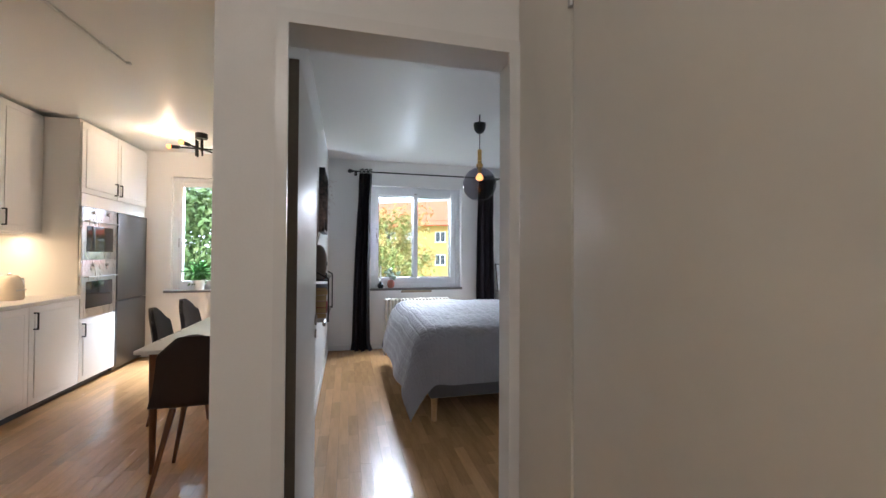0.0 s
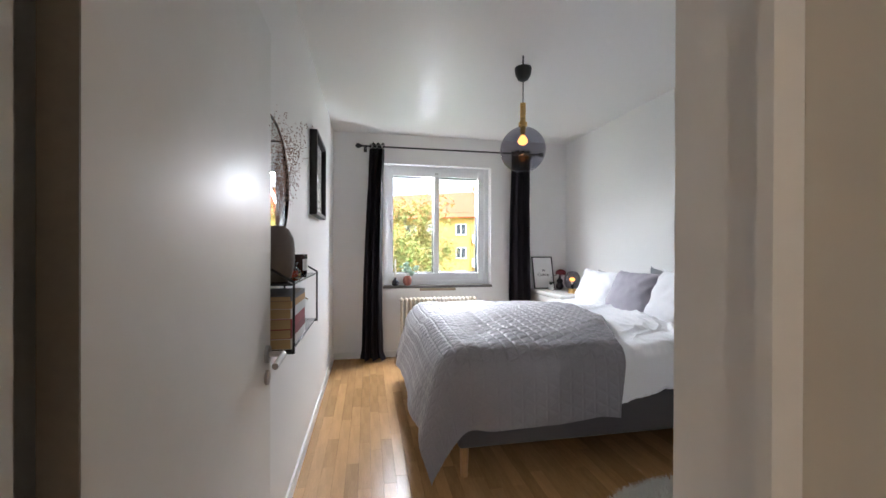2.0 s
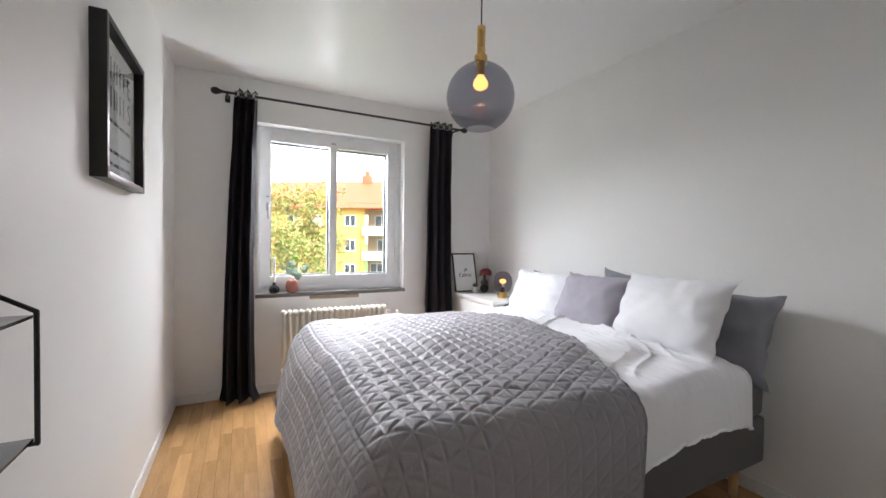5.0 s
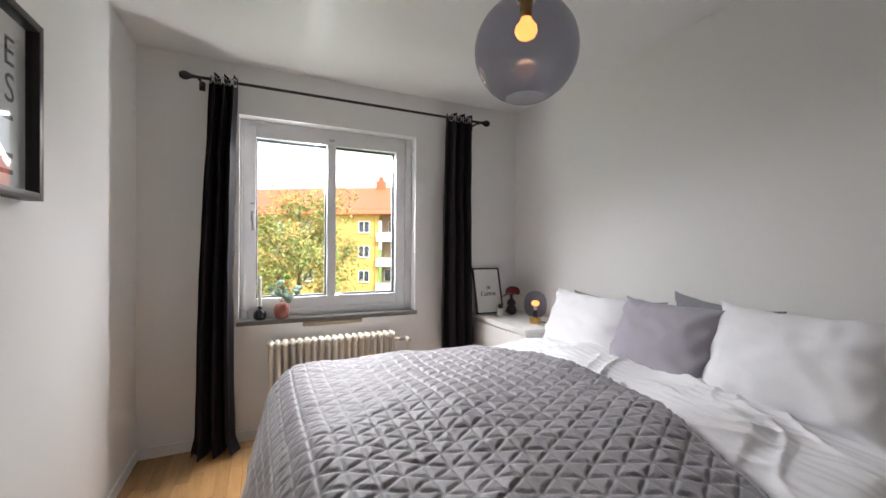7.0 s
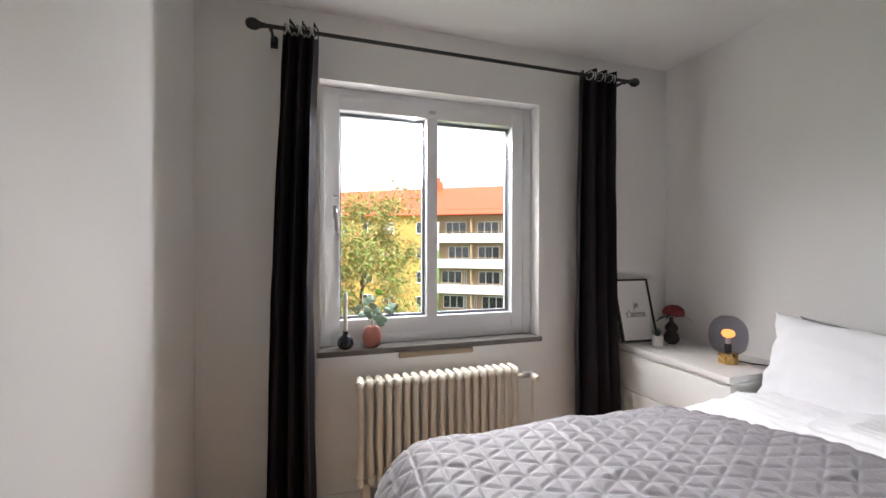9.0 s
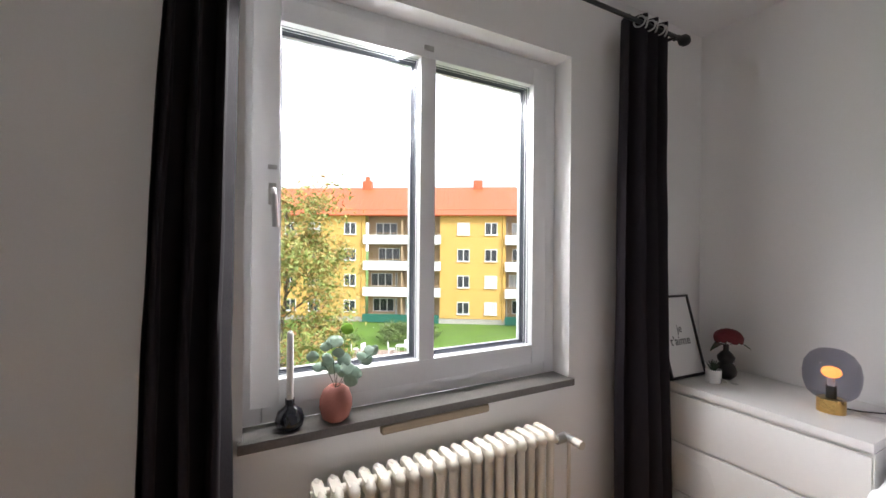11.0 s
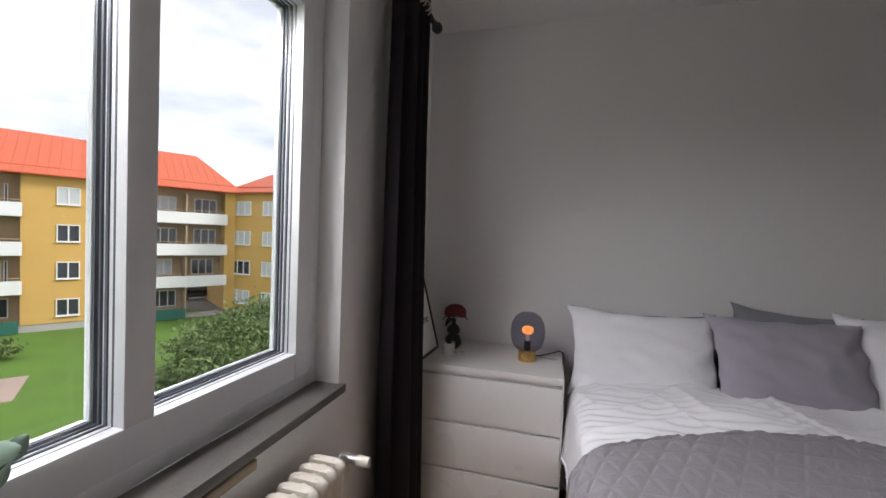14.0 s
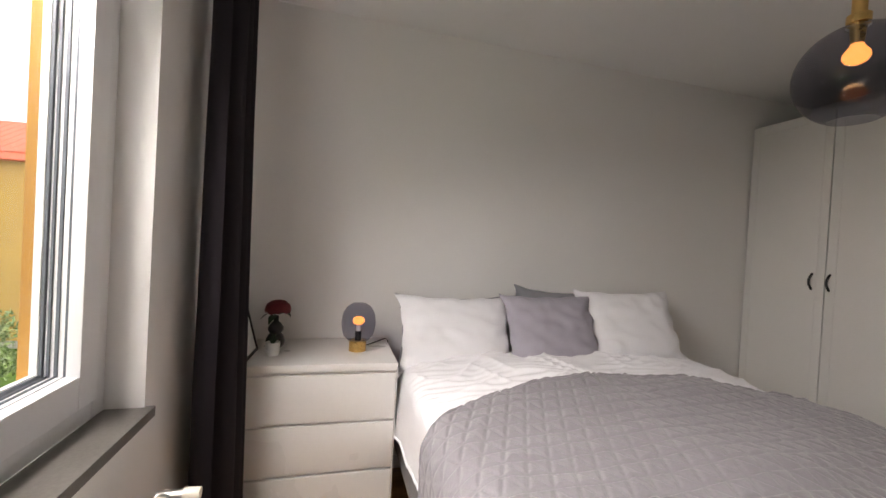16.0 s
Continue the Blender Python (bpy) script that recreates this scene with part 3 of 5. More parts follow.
# ---- curtains and rod ----
rod_ob = thing("curtain_rod", (1.36, 7.55, 2.41), "thin black curtain rod with rounded ends", "curtain rod")
part("pole", rod((0.30, 7.55, 2.41), (2.43, 7.55, 2.41), 0.0095, seg=16), BLACK, rod_ob)
for ex, sgn in ((0.30, -1), (2.43, 1)):
    fin = lathe([(0, -0.055), (0.017, -0.048), (0.026, -0.03), (0.026, -0.012), (0.017, 0.006), (0.011, 0.02), (0.013, 0.03), (0, 0.031)], (0, 0, 0), 20)
    bmesh.ops.transform(fin, verts=fin.verts, matrix=Matrix.Translation((ex, 7.55, 2.41)) @ pose(0, 0, 0, 0, 90 if sgn < 0 else -90, 0))
    part("finial", fin, BLACK, rod_ob)
    bx = ex - sgn * 0.055
    part("bracket", tube([(bx, 7.55, 2.39), (bx, 7.55, 2.405), (bx, 7.70, 2.405)], 0.0075, bm=rod((bx, 7.69, 2.38), (bx, 7.70, 2.43), 0.018)), BLACK, rod_ob)


def curtain(x_top, x_bot, pleats, label, seed):
    cur = thing("curtain", ((x_bot[0] + x_bot[1]) / 2, 7.52, 0.02), label, "curtain", "curtains at the window")
    (a0, a1), (b0, b1) = x_top, x_bot

    def f(u, v):
        z = 2.455 - v * 2.435
        k = v ** 1.15
        x0, x1 = a0 + (b0 - a0) * k, a1 + (b1 - a1) * k
        bow = -0.02 * math.sin(math.pi * v)
        ph = u * pleats * 2 * math.pi
        amp = 0.074 * (0.75 + 0.25 * k) * (1 + 0.2 * wob(u, v, seed, 2))
        x = x0 + u * (x1 - x0) + bow + 0.014 * math.sin(ph * 2 + seed) * (0.4 + k) + 0.006 * wob(u * 3, v * 4, seed, 2)
        y = 7.592 - 0.012 * k + amp * math.sin(ph + 0.3 * math.sin(2 * v + seed))
        if v > 0.965:
            e = (v - 0.965) / 0.035
            x += 0.05 * e * (u - 0.35)
            y -= 0.03 * e
        return Vector((x, y, z))

    part("cloth", sheet(f, int(pleats * 16), 60, 0.003), CURTAIN, cur, smooth=80)
    for k in range(int(pleats * 2)):
        u = (k + 0.5) / (pleats * 2)
        x = a0 + u * (a1 - a0)
        bm = bmesh.new()
        ringm = Matrix.Translation((x, 7.55, 2.41)) @ pose(0, 0, 0, 0, 90, 25 * (-1) ** k)
        n1, n2 = 18, 6
        vs = [[bm.verts.new(ringm @ Vector(((0.023 + 0.004 * math.cos(b)) * math.cos(a), (0.023 + 0.004 * math.cos(b)) * math.sin(a), 0.004 * math.sin(b)))) for b in (2 * math.pi * j / n2 for j in range(n2))] for a in (2 * math.pi * i / n1 for i in range(n1))]
        for i in range(n1):
            for j in range(n2):
                bm.faces.new((vs[i][j], vs[(i + 1) % n1][j], vs[(i + 1) % n1][(j + 1) % n2], vs[i][(j + 1) % n2]))
        part("eyelet", bm, SATIN, cur, "metal eyelet")
    return cur


curtain((0.405, 0.565), (0.315, 0.545), 3, "charcoal curtain drawn aside, hanging to the floor", 1)
curtain((2.105, 2.315), (2.09, 2.34), 3, "charcoal curtain drawn aside beside the chest", 4)

# ---- radiator ----
radi = thing("radiator", (1.22, 7.6, 0.16), "cream enamelled column radiator under the window", "radiator")
N_COL = 19
first = None
for k in range(N_COL):
    x = 0.748 + (k + 0.5) * 0.912 / N_COL
    if first is None:
        bm = bmesh.new()
        for yy in (7.565, 7.635):
            rod((x, yy, 0.20), (x, yy, 0.665), 0.0155, bm=bm, seg=10)
        for zz in (0.185, 0.675):
            for yy in (7.565, 7.635):
                bmesh.ops.create_uvsphere(bm, u_segments=12, v_segments=8, radius=0.024, matrix=Matrix.Translation((x, yy, zz)) @ Matrix.Diagonal((0.72, 1.25, 1.05, 1)))
            box(x - 0.017, x + 0.017, 7.56, 7.64, zz - 0.021, zz + 0.021, 0.006, bm)
            rod((x - 0.0245, 7.60, zz), (x + 0.0245, 7.60, zz), 0.014, bm=bm, seg=8)
        first = part("column", bm, RADI, radi, smooth=50)
        x_first = x
    else:
        c = new("column", first.data)
        c.parent = radi
        c.location = (x - x_first, 0, 0)
bm = rod((1.655, 7.60, 0.632), (1.77, 7.60, 0.632), 0.012)
rod((1.77, 7.60, 0.632), (1.77, 7.60, 0.0), 0.008, bm=bm)
part("pipe", bm, RADI, radi)
v = part("valve", rod((1.700, 7.60, 0.632), (1.740, 7.60, 0.632), 0.019, bm=rod((1.755, 7.62, 0.632), (1.755, 7.55, 0.632), 0.015)), SATIN, radi, "metal valve")
part("valve_knob", rod((1.755, 7.555, 0.632), (1.755, 7.515, 0.632), 0.019, 0.016, seg=18), RADI, radi)
for fx in (0.80, 1.61):
    part("foot", box(fx - 0.02, fx + 0.02, 7.57, 7.63, 0.0, 0.17, 0.004), RADI, radi)

# ---- pendant ----
PX, PY = 1.433, 5.64
pend = thing("pendant_lamp", (PX, PY, H), "smoked glass globe pendant with a brass neck and black cap", "pendant lamp")
part("ceiling_cap", lathe([(0, 0), (0.056, 0), (0.058, -0.01), (0.052, -0.05), (0.035, -0.082), (0.012, -0.094), (0, -0.095)], (PX, PY, H - 0.083)), BLACK, pend)
part("hook", rod((PX, PY, H - 0.086), (PX, PY, H), 0.006, seg=8), BLACK, pend)
part("cord", rod((PX, PY, H - 0.173), (PX, PY, 2.267), 0.0035, seg=8), BLACK, pend)
part("neck", rod((PX, PY, 2.132), (PX, PY, 2.272), 0.019, seg=20, bm=rod((PX, PY, 2.114), (PX, PY, 2.140), 0.03, seg=20)), BRASS, pend, "brushed brass neck")
part("globe", lathe([(0.03, 0.154)] + [(0.155 * math.sin(a), 0.155 * math.cos(a)) for a in (radians(12 + 145 * i / 22) for i in range(23))], (PX, PY, 1.952), 40), SMOKE, pend, "smoked glass globe", smooth=80)
part("socket", rod((PX, PY, 2.047), (PX, PY, 2.117), 0.016, 0.022, seg=16), BRASS, pend)
part("bulb", lathe([(0, 0.05), (0.014, 0.048), (0.018, 0.034), (0.032, 0.014), (0.034, 0.0), (0.027, -0.014), (0.014, -0.022), (0, -0.024)], (PX, PY, 2.010), 20), BULB, pend, "lit warm bulb", smooth=80)

# ---- framed print on the wall ----
fr = thing("framed_print", (0.0, 6.2, 1.5), "deep black frame with a black and white print", "picture")
bm = bmesh.new()
for a in ((5.85, 5.875, 1.50, 2.075), (6.395, 6.42, 1.50, 2.075), (5.875, 6.395, 1.50, 1.525), (5.875, 6.395, 2.05, 2.075)):
    box(0.0, 0.05, a[0], a[1], a[2], a[3], 0.001, bm)
part("frame", bm, BLACKP, fr)
pr = part("print", box(0.008, 0.014, 5.875, 6.395, 1.525, 2.05), PAPER, fr)
INK = mat("black_ink", (0.02, 0.02, 0.022), 0.7, vary=0.1, scale=20, fine=90, bump=0.0)


def words(name, body, m, size, parent, material, align="CENTER"):
    """Flat lettering in the built-in font, as a thin mesh."""
    cu = bpy.data.curves.new(name, "FONT")
    cu.body, cu.size, cu.align_x, cu.extrude, cu.resolution_u = body, size, align, 0.0004, 3
    tmp = bpy.data.objects.new(name, cu)
    me = bpy.data.meshes.new_from_object(tmp)
    bpy.data.objects.remove(tmp)
    me.transform(m)
    me.transform(Matrix.Translation(-BASE[parent.name]))
    me.materials.clear()
    me.materials.append(material)
    ob = new(name, me)
    ob.parent = parent
    BASE[ob.name] = BASE[parent.name]
    return ob


FACE_X = Matrix(((0, 0, 1, 0), (1, 0, 0, 0), (0, 1, 0, 0), (0, 0, 0, 1)))
for z, ch in ((1.90, "E"), (1.79, "S")):
    words("lettering", ch, Matrix.Translation((0.0145, 6.335, z)) @ FACE_X, 0.125, pr, INK, "RIGHT")
    for a, b in ((5.99, 6.004), (6.035, 6.049), (6.08, 6.094), (6.115, 6.129), (6.16, 6.174), (6.215, 6.229)):
        part("letter_bar", box(0.014, 0.0148, a, b, z + 0.004, z + 0.084), INK, pr, smooth=0)
for z in (1.735, 1.62, 1.57):
    for a in range(4):
        part("letter_bar", box(0.014, 0.0148, 5.99 + a * 0.088, 5.99 + a * 0.088 + 0.07, z, z + 0.014), INK, pr, smooth=0)
gp = part("glass", box(0.030, 0.0325, 5.875, 6.395, 1.525, 2.05), CLEAR, fr, smooth=0)
gp.visible_shadow = False

# ---- bedroom: wall shelf and what stands on it ----
SHELFGLASS = mat("dark_acrylic_shelf", (0.035, 0.036, 0.042), 0.12, vary=0.1, scale=4, fine=30, bump=0.0)
SY0, SY1, SX, SZ0, SZ1 = 4.44, 5.03, 0.15, 0.935, 1.150
shelf = thing("wall_shelf", (0, 4.73, SZ0), "small black wire wall shelf with two dark glossy boards", "shelf")
for y in (SY0, SY1):
    part("wire_frame", tube([(0.006, y, SZ0 - 0.004), (SX, y, SZ0 - 0.004), (SX, y, SZ1 + 0.012), (0.012, y, SZ1 + 0.095), (0.005, y, SZ1 + 0.09), (0.005, y, SZ0 - 0.004)], 0.0042), BLACK, shelf)
for z in (SZ0, SZ1):
    part("board", box(0.010, SX - 0.005, SY0 - 0.002, SY1 + 0.002, z, z + 0.006, 0.001), SHELFGLASS, shelf)
ST0, ST1 = SZ0 + 0.006, SZ1 + 0.006

bx = [(0.030, "dark red", (0.22, 0.02, 0.03)), (0.034, "red", (0.33, 0.03, 0.045)), (0.034, "white", (0.68, 0.67, 0.66)), (0.024, "ochre", (0.48, 0.27, 0.09)), (0.016, "grey", (0.16, 0.16, 0.17))]
order = [bx[2], bx[0], bx[1], bx[2], bx[3], bx[4]]
z = ST0
for k, (h, word, col) in enumerate(order):
    y1 = 4.735 - 0.006 * (k % 3)
    bk = thing("book", (0.08, 4.6, z), word + " hardcover book lying in the stack on the shelf", "book", "books on the wall shelf")
    part("page_block", box(0.018, 0.138, SY0 + 0.0072, y1 - 0.003, z + 0.0018, z + h - 0.0018), CREAM, bk, "yellowed pages", smooth=0)
    cm = mat("cover_" + word.replace(" ", "_"), col, 0.5, vary=0.08, scale=8, fine=80, bump=0.05)
    bm = bmesh.new()
    for a in ((0.016, 0.1415, z, z + 0.0016), (0.016, 0.1415, z + h - 0.0016, z + h), (0.1382, 0.1415, z + 0.0016, z + h - 0.0016)):
        box(a[0], a[1], SY0 + 0.008, y1, a[2], a[3], bm=bm)
    part("cover", bm, cm, bk, smooth=0)
    z += h + 0.0004

vase = thing("vase", (0.075, 4.53, ST1), "rounded taupe stoneware vase with dried flower sprays", "vase")
part("body", lathe([(0, 0), (0.040, 0.002), (0.051, 0.015), (0.061, 0.06), (0.063, 0.11), (0.058, 0.15), (0.041, 0.182), (0.024, 0.194), (0.019, 0.193), (0.018, 0.15), (0, 0.148)], (0.078, 4.535, ST1), 36, squash=(0.92, 1.05)), TAUPE, vase, smooth=80)
DRIED = mat("dried_flower", (0.34, 0.21, 0.16), 0.9, vary=0.4, scale=20, fine=90, bump=0.1)
rg = random.Random(11)
bm = bmesh.new()
for k in range(26):
    a, h = rg.uniform(-1.0, 1.0), rg.uniform(0.15, 0.40)
    p0 = Vector((0.078, 4.535, ST1 + 0.18))
    tip = Vector((0.075 + rg.uniform(-0.035, 0.07), 4.565 + a * 0.17, ST1 + 0.18 + h))
    mid = p0.lerp(tip, 0.5) + Vector((rg.gauss(0, 0.008), a * 0.03 + rg.gauss(0, 0.012), 0.03))
    knee = mid.lerp(tip, 0.55) + Vector((0, rg.gauss(0, 0.014), rg.gauss(0.006, 0.008)))
    rod(p0, mid, 0.0006, 0.0005, bm, 4)
    rod(mid, knee, 0.0005, 0.0004, bm, 4)
    rod(knee, tip, 0.0004, 0.0003, bm, 4)
    for j in range(60):
        q = mid.lerp(tip, rg.random() ** 0.6) + Vector((rg.gauss(0, 0.016), rg.gauss(0, 0.030), rg.gauss(0, 0.026)))
        s = rg.uniform(0.0013, 0.0032)
        bmesh.ops.create_icosphere(bm, subdivisions=1, radius=s, matrix=Matrix.Translation(q) @ Matrix.Diagonal((0.7, 1.3, 0.8, 1)))
part("dried_sprays", bm, DRIED, vase, "brown dried flower sprays", kind="stuff")

AMBER = mat("red_perfume", (0.45, 0.07, 0.03), 0.15, vary=0.1, scale=8, fine=30, bump=0.0)
pf = thing("perfume_bottle", (0.09, 4.70, ST1), "round glass perfume bottle with red liquid and a black stopper", "bottle")
part("liquid", lathe([(0, 0.004), (0.026, 0.004), (0.031, 0.014), (0.029, 0.03), (0, 0.03)], (0.09, 4.70, ST1), 24), AMBER, pf, smooth=60)
part("glass", lathe([(0, 0.0), (0.028, 0.001), (0.034, 0.014), (0.031, 0.036), (0.012, 0.05), (0.010, 0.056), (0, 0.057)], (0.09, 4.70, ST1), 24), CLEAR, pf, smooth=80)
part("stopper", lathe([(0.011, 0.057), (0.015, 0.062), (0.015, 0.074), (0.008, 0.08), (0, 0.08)], (0.09, 4.70, ST1), 16), BLACK, pf)
pf = thing("perfume_bottle", (0.085, 4.80, ST1), "small clear glass bottle with a faceted stopper", "bottle")
part("glass", lathe([(0, 0.0), (0.030, 0.001), (0.033, 0.012), (0.028, 0.028), (0.012, 0.036), (0, 0.036)], (0.085, 4.80, ST1), 20), CLEAR, pf, smooth=60)
part("liquid", lathe([(0, 0.003), (0.028, 0.003), (0.028, 0.012), (0, 0.012)], (0.085, 4.80, ST1), 20), BRASS, pf)
bm = bmesh.new()
bmesh.ops.create_icosphere(bm, subdivisions=1, radius=0.019, matrix=Matrix.Translation((0.085, 4.80, ST1 + 0.05)))
part("stopper", bm, CLEAR, pf, smooth=0)
cj = thing("candle_jar", (0.08, 4.93, ST1), "dark brown scented candle jar with a pale label", "candle")
part("jar", lathe([(0, 0), (0.036, 0.0), (0.039, 0.003), (0.041, 0.088), (0.038, 0.088), (0.036, 0.07), (0, 0.07)], (0.08, 4.93, ST1), 32), mat("brown_candle_glass", (0.035, 0.012, 0.008), 0.15, vary=0.1, scale=8, fine=30, bump=0.0), cj, smooth=50)
part("label", sheet(lambda u, v: Vector((0.08 + 0.0415 * math.cos(-0.9 + u * 1.0), 4.93 + 0.0415 * math.sin(-0.9 + u * 1.0), ST1 + 0.018 + v * 0.05)), 10, 2, 0.0006), PAPER, cj)
pot = thing("small_planter", (0.08, 4.87, ST0), "small grey ribbed pot with dry golden leaves", "planter")
part("pot", lathe([(0, 0), (0.024, 0.0)] + [(0.029 + 0.0022 * math.sin(i * 2.2), 0.006 + i * 0.004) for i in range(20)] + [(0.026, 0.084), (0.024, 0.075), (0, 0.074)], (0.08, 4.87, ST0), 24), mat("grey_ribbed_ceramic", (0.30, 0.29, 0.27), 0.7, vary=0.1, scale=20, fine=120, bump=0.1), pot, smooth=60)
GOLDLEAF = mat("dry_golden_leaf", (0.30, 0.17, 0.06), 0.6, vary=0.3, scale=30, fine=120, bump=0.1)
for k, (a, t) in enumerate(((1.5, 0.5), (0.4, 0.8), (2.6, 0.7), (3.6, 0.3), (5.0, 0.6))):
    def lf(u, v, a=a, t=t):
        w = 0.017 * math.sin(math.pi * min(0.98, max(0.03, u))) ** 0.8
        r, h = 0.012 + 0.062 * u, 0.078 + 0.040 * math.sin(u * 2.2) * t
        return Vector((0.08 + 0.7 * r * math.cos(a) - (v - 0.5) * 2 * w * math.sin(a), 4.87 + r * math.sin(a) + (v - 0.5) * 2 * w * math.cos(a), ST0 + h + 0.01 * abs(v - 0.5)))
    part("leaf", sheet(lf, 10, 4, 0.0008), GOLDLEAF, pot, "dry golden leaf", smooth=60)

# round mirror above the shelf
MC, MR = Vector((0.0, 4.720, 1.530)), 0.247
WIDE = 1.25   # the mirror is wider than high
mir = thing("mirror", (0.0, MC.y, MC.z - MR), "oval wall mirror with a thin dark rim", "mirror")
bm = rod((0.006, MC.y, MC.z), (0.020, MC.y, MC.z), MR, seg=96)
for v_ in bm.verts:
    v_.co.y = MC.y + (v_.co.y - MC.y) * WIDE
part("glass", bm, MIRROR, mir, smooth=0)
bm = bmesh.new()
N = 96
for i in range(N):
    a, b = 2 * math.pi * i / N, 2 * math.pi * (i + 1) / N
    q = []
    for r, x in ((MR + 0.0005, 0.002), (MR + 0.006, 0.002), (MR + 0.006, 0.024), (MR + 0.0005, 0.024)):
        q.append([bm.verts.new((x, MC.y + (r + MR * (WIDE - 1)) * math.cos(t), MC.z + r * math.sin(t))) for t in (a, b)])
    for k in range(4):
        bm.faces.new((q[k][0], q[k][1], q[(k + 1) % 4][1], q[(k + 1) % 4][0]))
bmesh.ops.remove_doubles(bm, verts=bm.verts, dist=1e-5)
part("rim", bm, mat("dark_bronze_rim", (0.05, 0.035, 0.025), 0.4, 0.8, vary=0.1, scale=20, fine=90, bump=0.02), mir)

# ---- things on the chest ----
card = thing("framed_card", (2.62, 7.60, DZ), "black framed card with hand lettering leaning on the wall", "picture")
m = Matrix.Translation((2.505, 7.545, DZ + 0.003)) @ pose(0, 0, 0, -15, 0, -3)


def placed(bm, m):
    bmesh.ops.transform(bm, verts=bm.verts, matrix=m)
    return bm


bm = bmesh.new()
for a in ((-0.13, -0.118, 0, 0.40), (0.118, 0.13, 0, 0.40), (-0.118, 0.118, 0, 0.012), (-0.118, 0.118, 0.388, 0.40)):
    box(a[0], a[1], -0.008, 0.010, a[2], a[3], 0.001, bm)
part("frame", placed(bm, m), BLACKP, card)
cp = part("card", placed(box(-0.118, 0.118, -0.001, 0.004, 0.012, 0.388), m), PAPER, card, smooth=0)
FACE_Y = pose(0, 0, 0, 90, 0, 0)
words("lettering", "je", m @ Matrix.Translation((0.01, -0.0015, 0.215)) @ FACE_Y, 0.055, cp, INK)
words("lettering", "t'aime", m @ Matrix.Translation((0.0, -0.0015, 0.155)) @ FACE_Y, 0.062, cp, INK)

sp = thing("small_planter", (2.545, 7.455, DZ), "small white pot with a dark succulent", "planter")
part("pot", lathe([(0, 0), (0.028, 0), (0.031, 0.004), (0.033, 0.062), (0.029, 0.062), (0.028, 0.05), (0, 0.05)], (2.545, 7.455, DZ), 28), LACQ, sp)
DARKLEAF = mat("dark_green_leaf", (0.02, 0.045, 0.02), 0.5, vary=0.2, scale=30, fine=90, bump=0.05)
for k in range(12):
    a, t = k * 2.4, 0.35 + 0.65 * (k / 12)
    p0 = Vector((2.545, 7.455, DZ + 0.052))
    part("leaf", rod(p0, p0 + Vector((0.036 * (1.2 - t) * math.cos(a), 0.036 * (1.2 - t) * math.sin(a), 0.022 + 0.035 * t)), 0.007, 0.001, seg=6), DARKLEAF, sp)
fv = thing("flower_vase", (2.66, 7.46, DZ), "black double-ball vase with a deep red silk flower", "vase")
part("body", lathe([(0, 0), (0.025, 0.001), (0.043, 0.022), (0.046, 0.04), (0.036, 0.066), (0.026, 0.078), (0.036, 0.092), (0.037, 0.108), (0.022, 0.128), (0.012, 0.136), (0.012, 0.165), (0.009, 0.165), (0.008, 0.14), (0, 0.14)], (2.66, 7.46, DZ), 28), mat("black_ceramic", (0.014, 0.013, 0.014), 0.35, vary=0.1, scale=20, fine=90, bump=0.05), fv, smooth=70)
RED = mat("deep_red_petal", (0.14, 0.008, 0.012), 0.7, vary=0.3, scale=40, fine=160, bump=0.2)
bm = bmesh.new()
rg = random.Random(3)
for k in range(46):
    a, e = k * 2.399, math.acos(1 - 1.25 * (k + 0.5) / 46)
    d = Vector((math.sin(e) * math.cos(a), math.sin(e) * math.sin(a), math.cos(e) * 0.72))
    c = Vector((2.67, 7.455, DZ + 0.195)) + d * 0.055
    bmesh.ops.create_icosphere(bm, subdivisions=1, radius=0.021, matrix=Matrix.Translation(c) @ d.to_track_quat("Z", "Y").to_matrix().to_4x4() @ Matrix.Diagonal((1.0, 0.8, 0.35, 1)))
part("flower_head", bm, RED, fv, "deep red ruffled flower head", smooth=30)
for a, ln in ((-0.5, 0.10), (2.9, 0.10), (1.2, 0.08)):
    def lf(u, v, a=a, ln=ln):
        w = 0.018 * math.sin(math.pi * min(0.97, max(0.03, u)))
        r = 0.01 + ln * u
        return Vector((2.67 + r * math.cos(a) - (v - 0.5) * 2 * w * math.sin(a), 7.455 + r * math.sin(a) + (v - 0.5) * 2 * w * math.cos(a), DZ + 0.165 + 0.02 * math.sin(u * 3) - 0.03 * u))
    part("leaf", sheet(lf, 8, 4, 0.0008), DARKLEAF, fv, "dark green leaf", smooth=60)

TX, TY = 2.60, 7.06
tl = thing("table_lamp", (TX, TY, DZ), "smoked glass table lamp on a brass foot, lit", "table lamp")
part("foot", rod((TX, TY, DZ), (TX, TY, DZ + 0.052), 0.043, seg=32), BRASS, tl, "brushed brass foot")
part("shade", lathe([(0.036, 0.052), (0.055, 0.058), (0.074, 0.078), (0.084, 0.115), (0.086, 0.15), (0.080, 0.19), (0.062, 0.222), (0.036, 0.240), (0, 0.246)], (TX, TY, DZ), 40), SMOKE, tl, "smoked glass shade", smooth=80)
part("socket", rod((TX, TY, DZ + 0.052), (TX, TY, DZ + 0.10), 0.016, seg=16), BLACK, tl)
part("tube", rod((TX, TY, DZ + 0.10), (TX, TY, DZ + 0.135), 0.011, seg=16), PVC, tl)
part("bulb", lathe([(0.010, 0.132), (0.022, 0.136), (0.031, 0.150), (0.026, 0.166), (0.012, 0.173), (0, 0.174)], (TX, TY, DZ), 20), BULB, tl, "lit warm bulb", smooth=80)
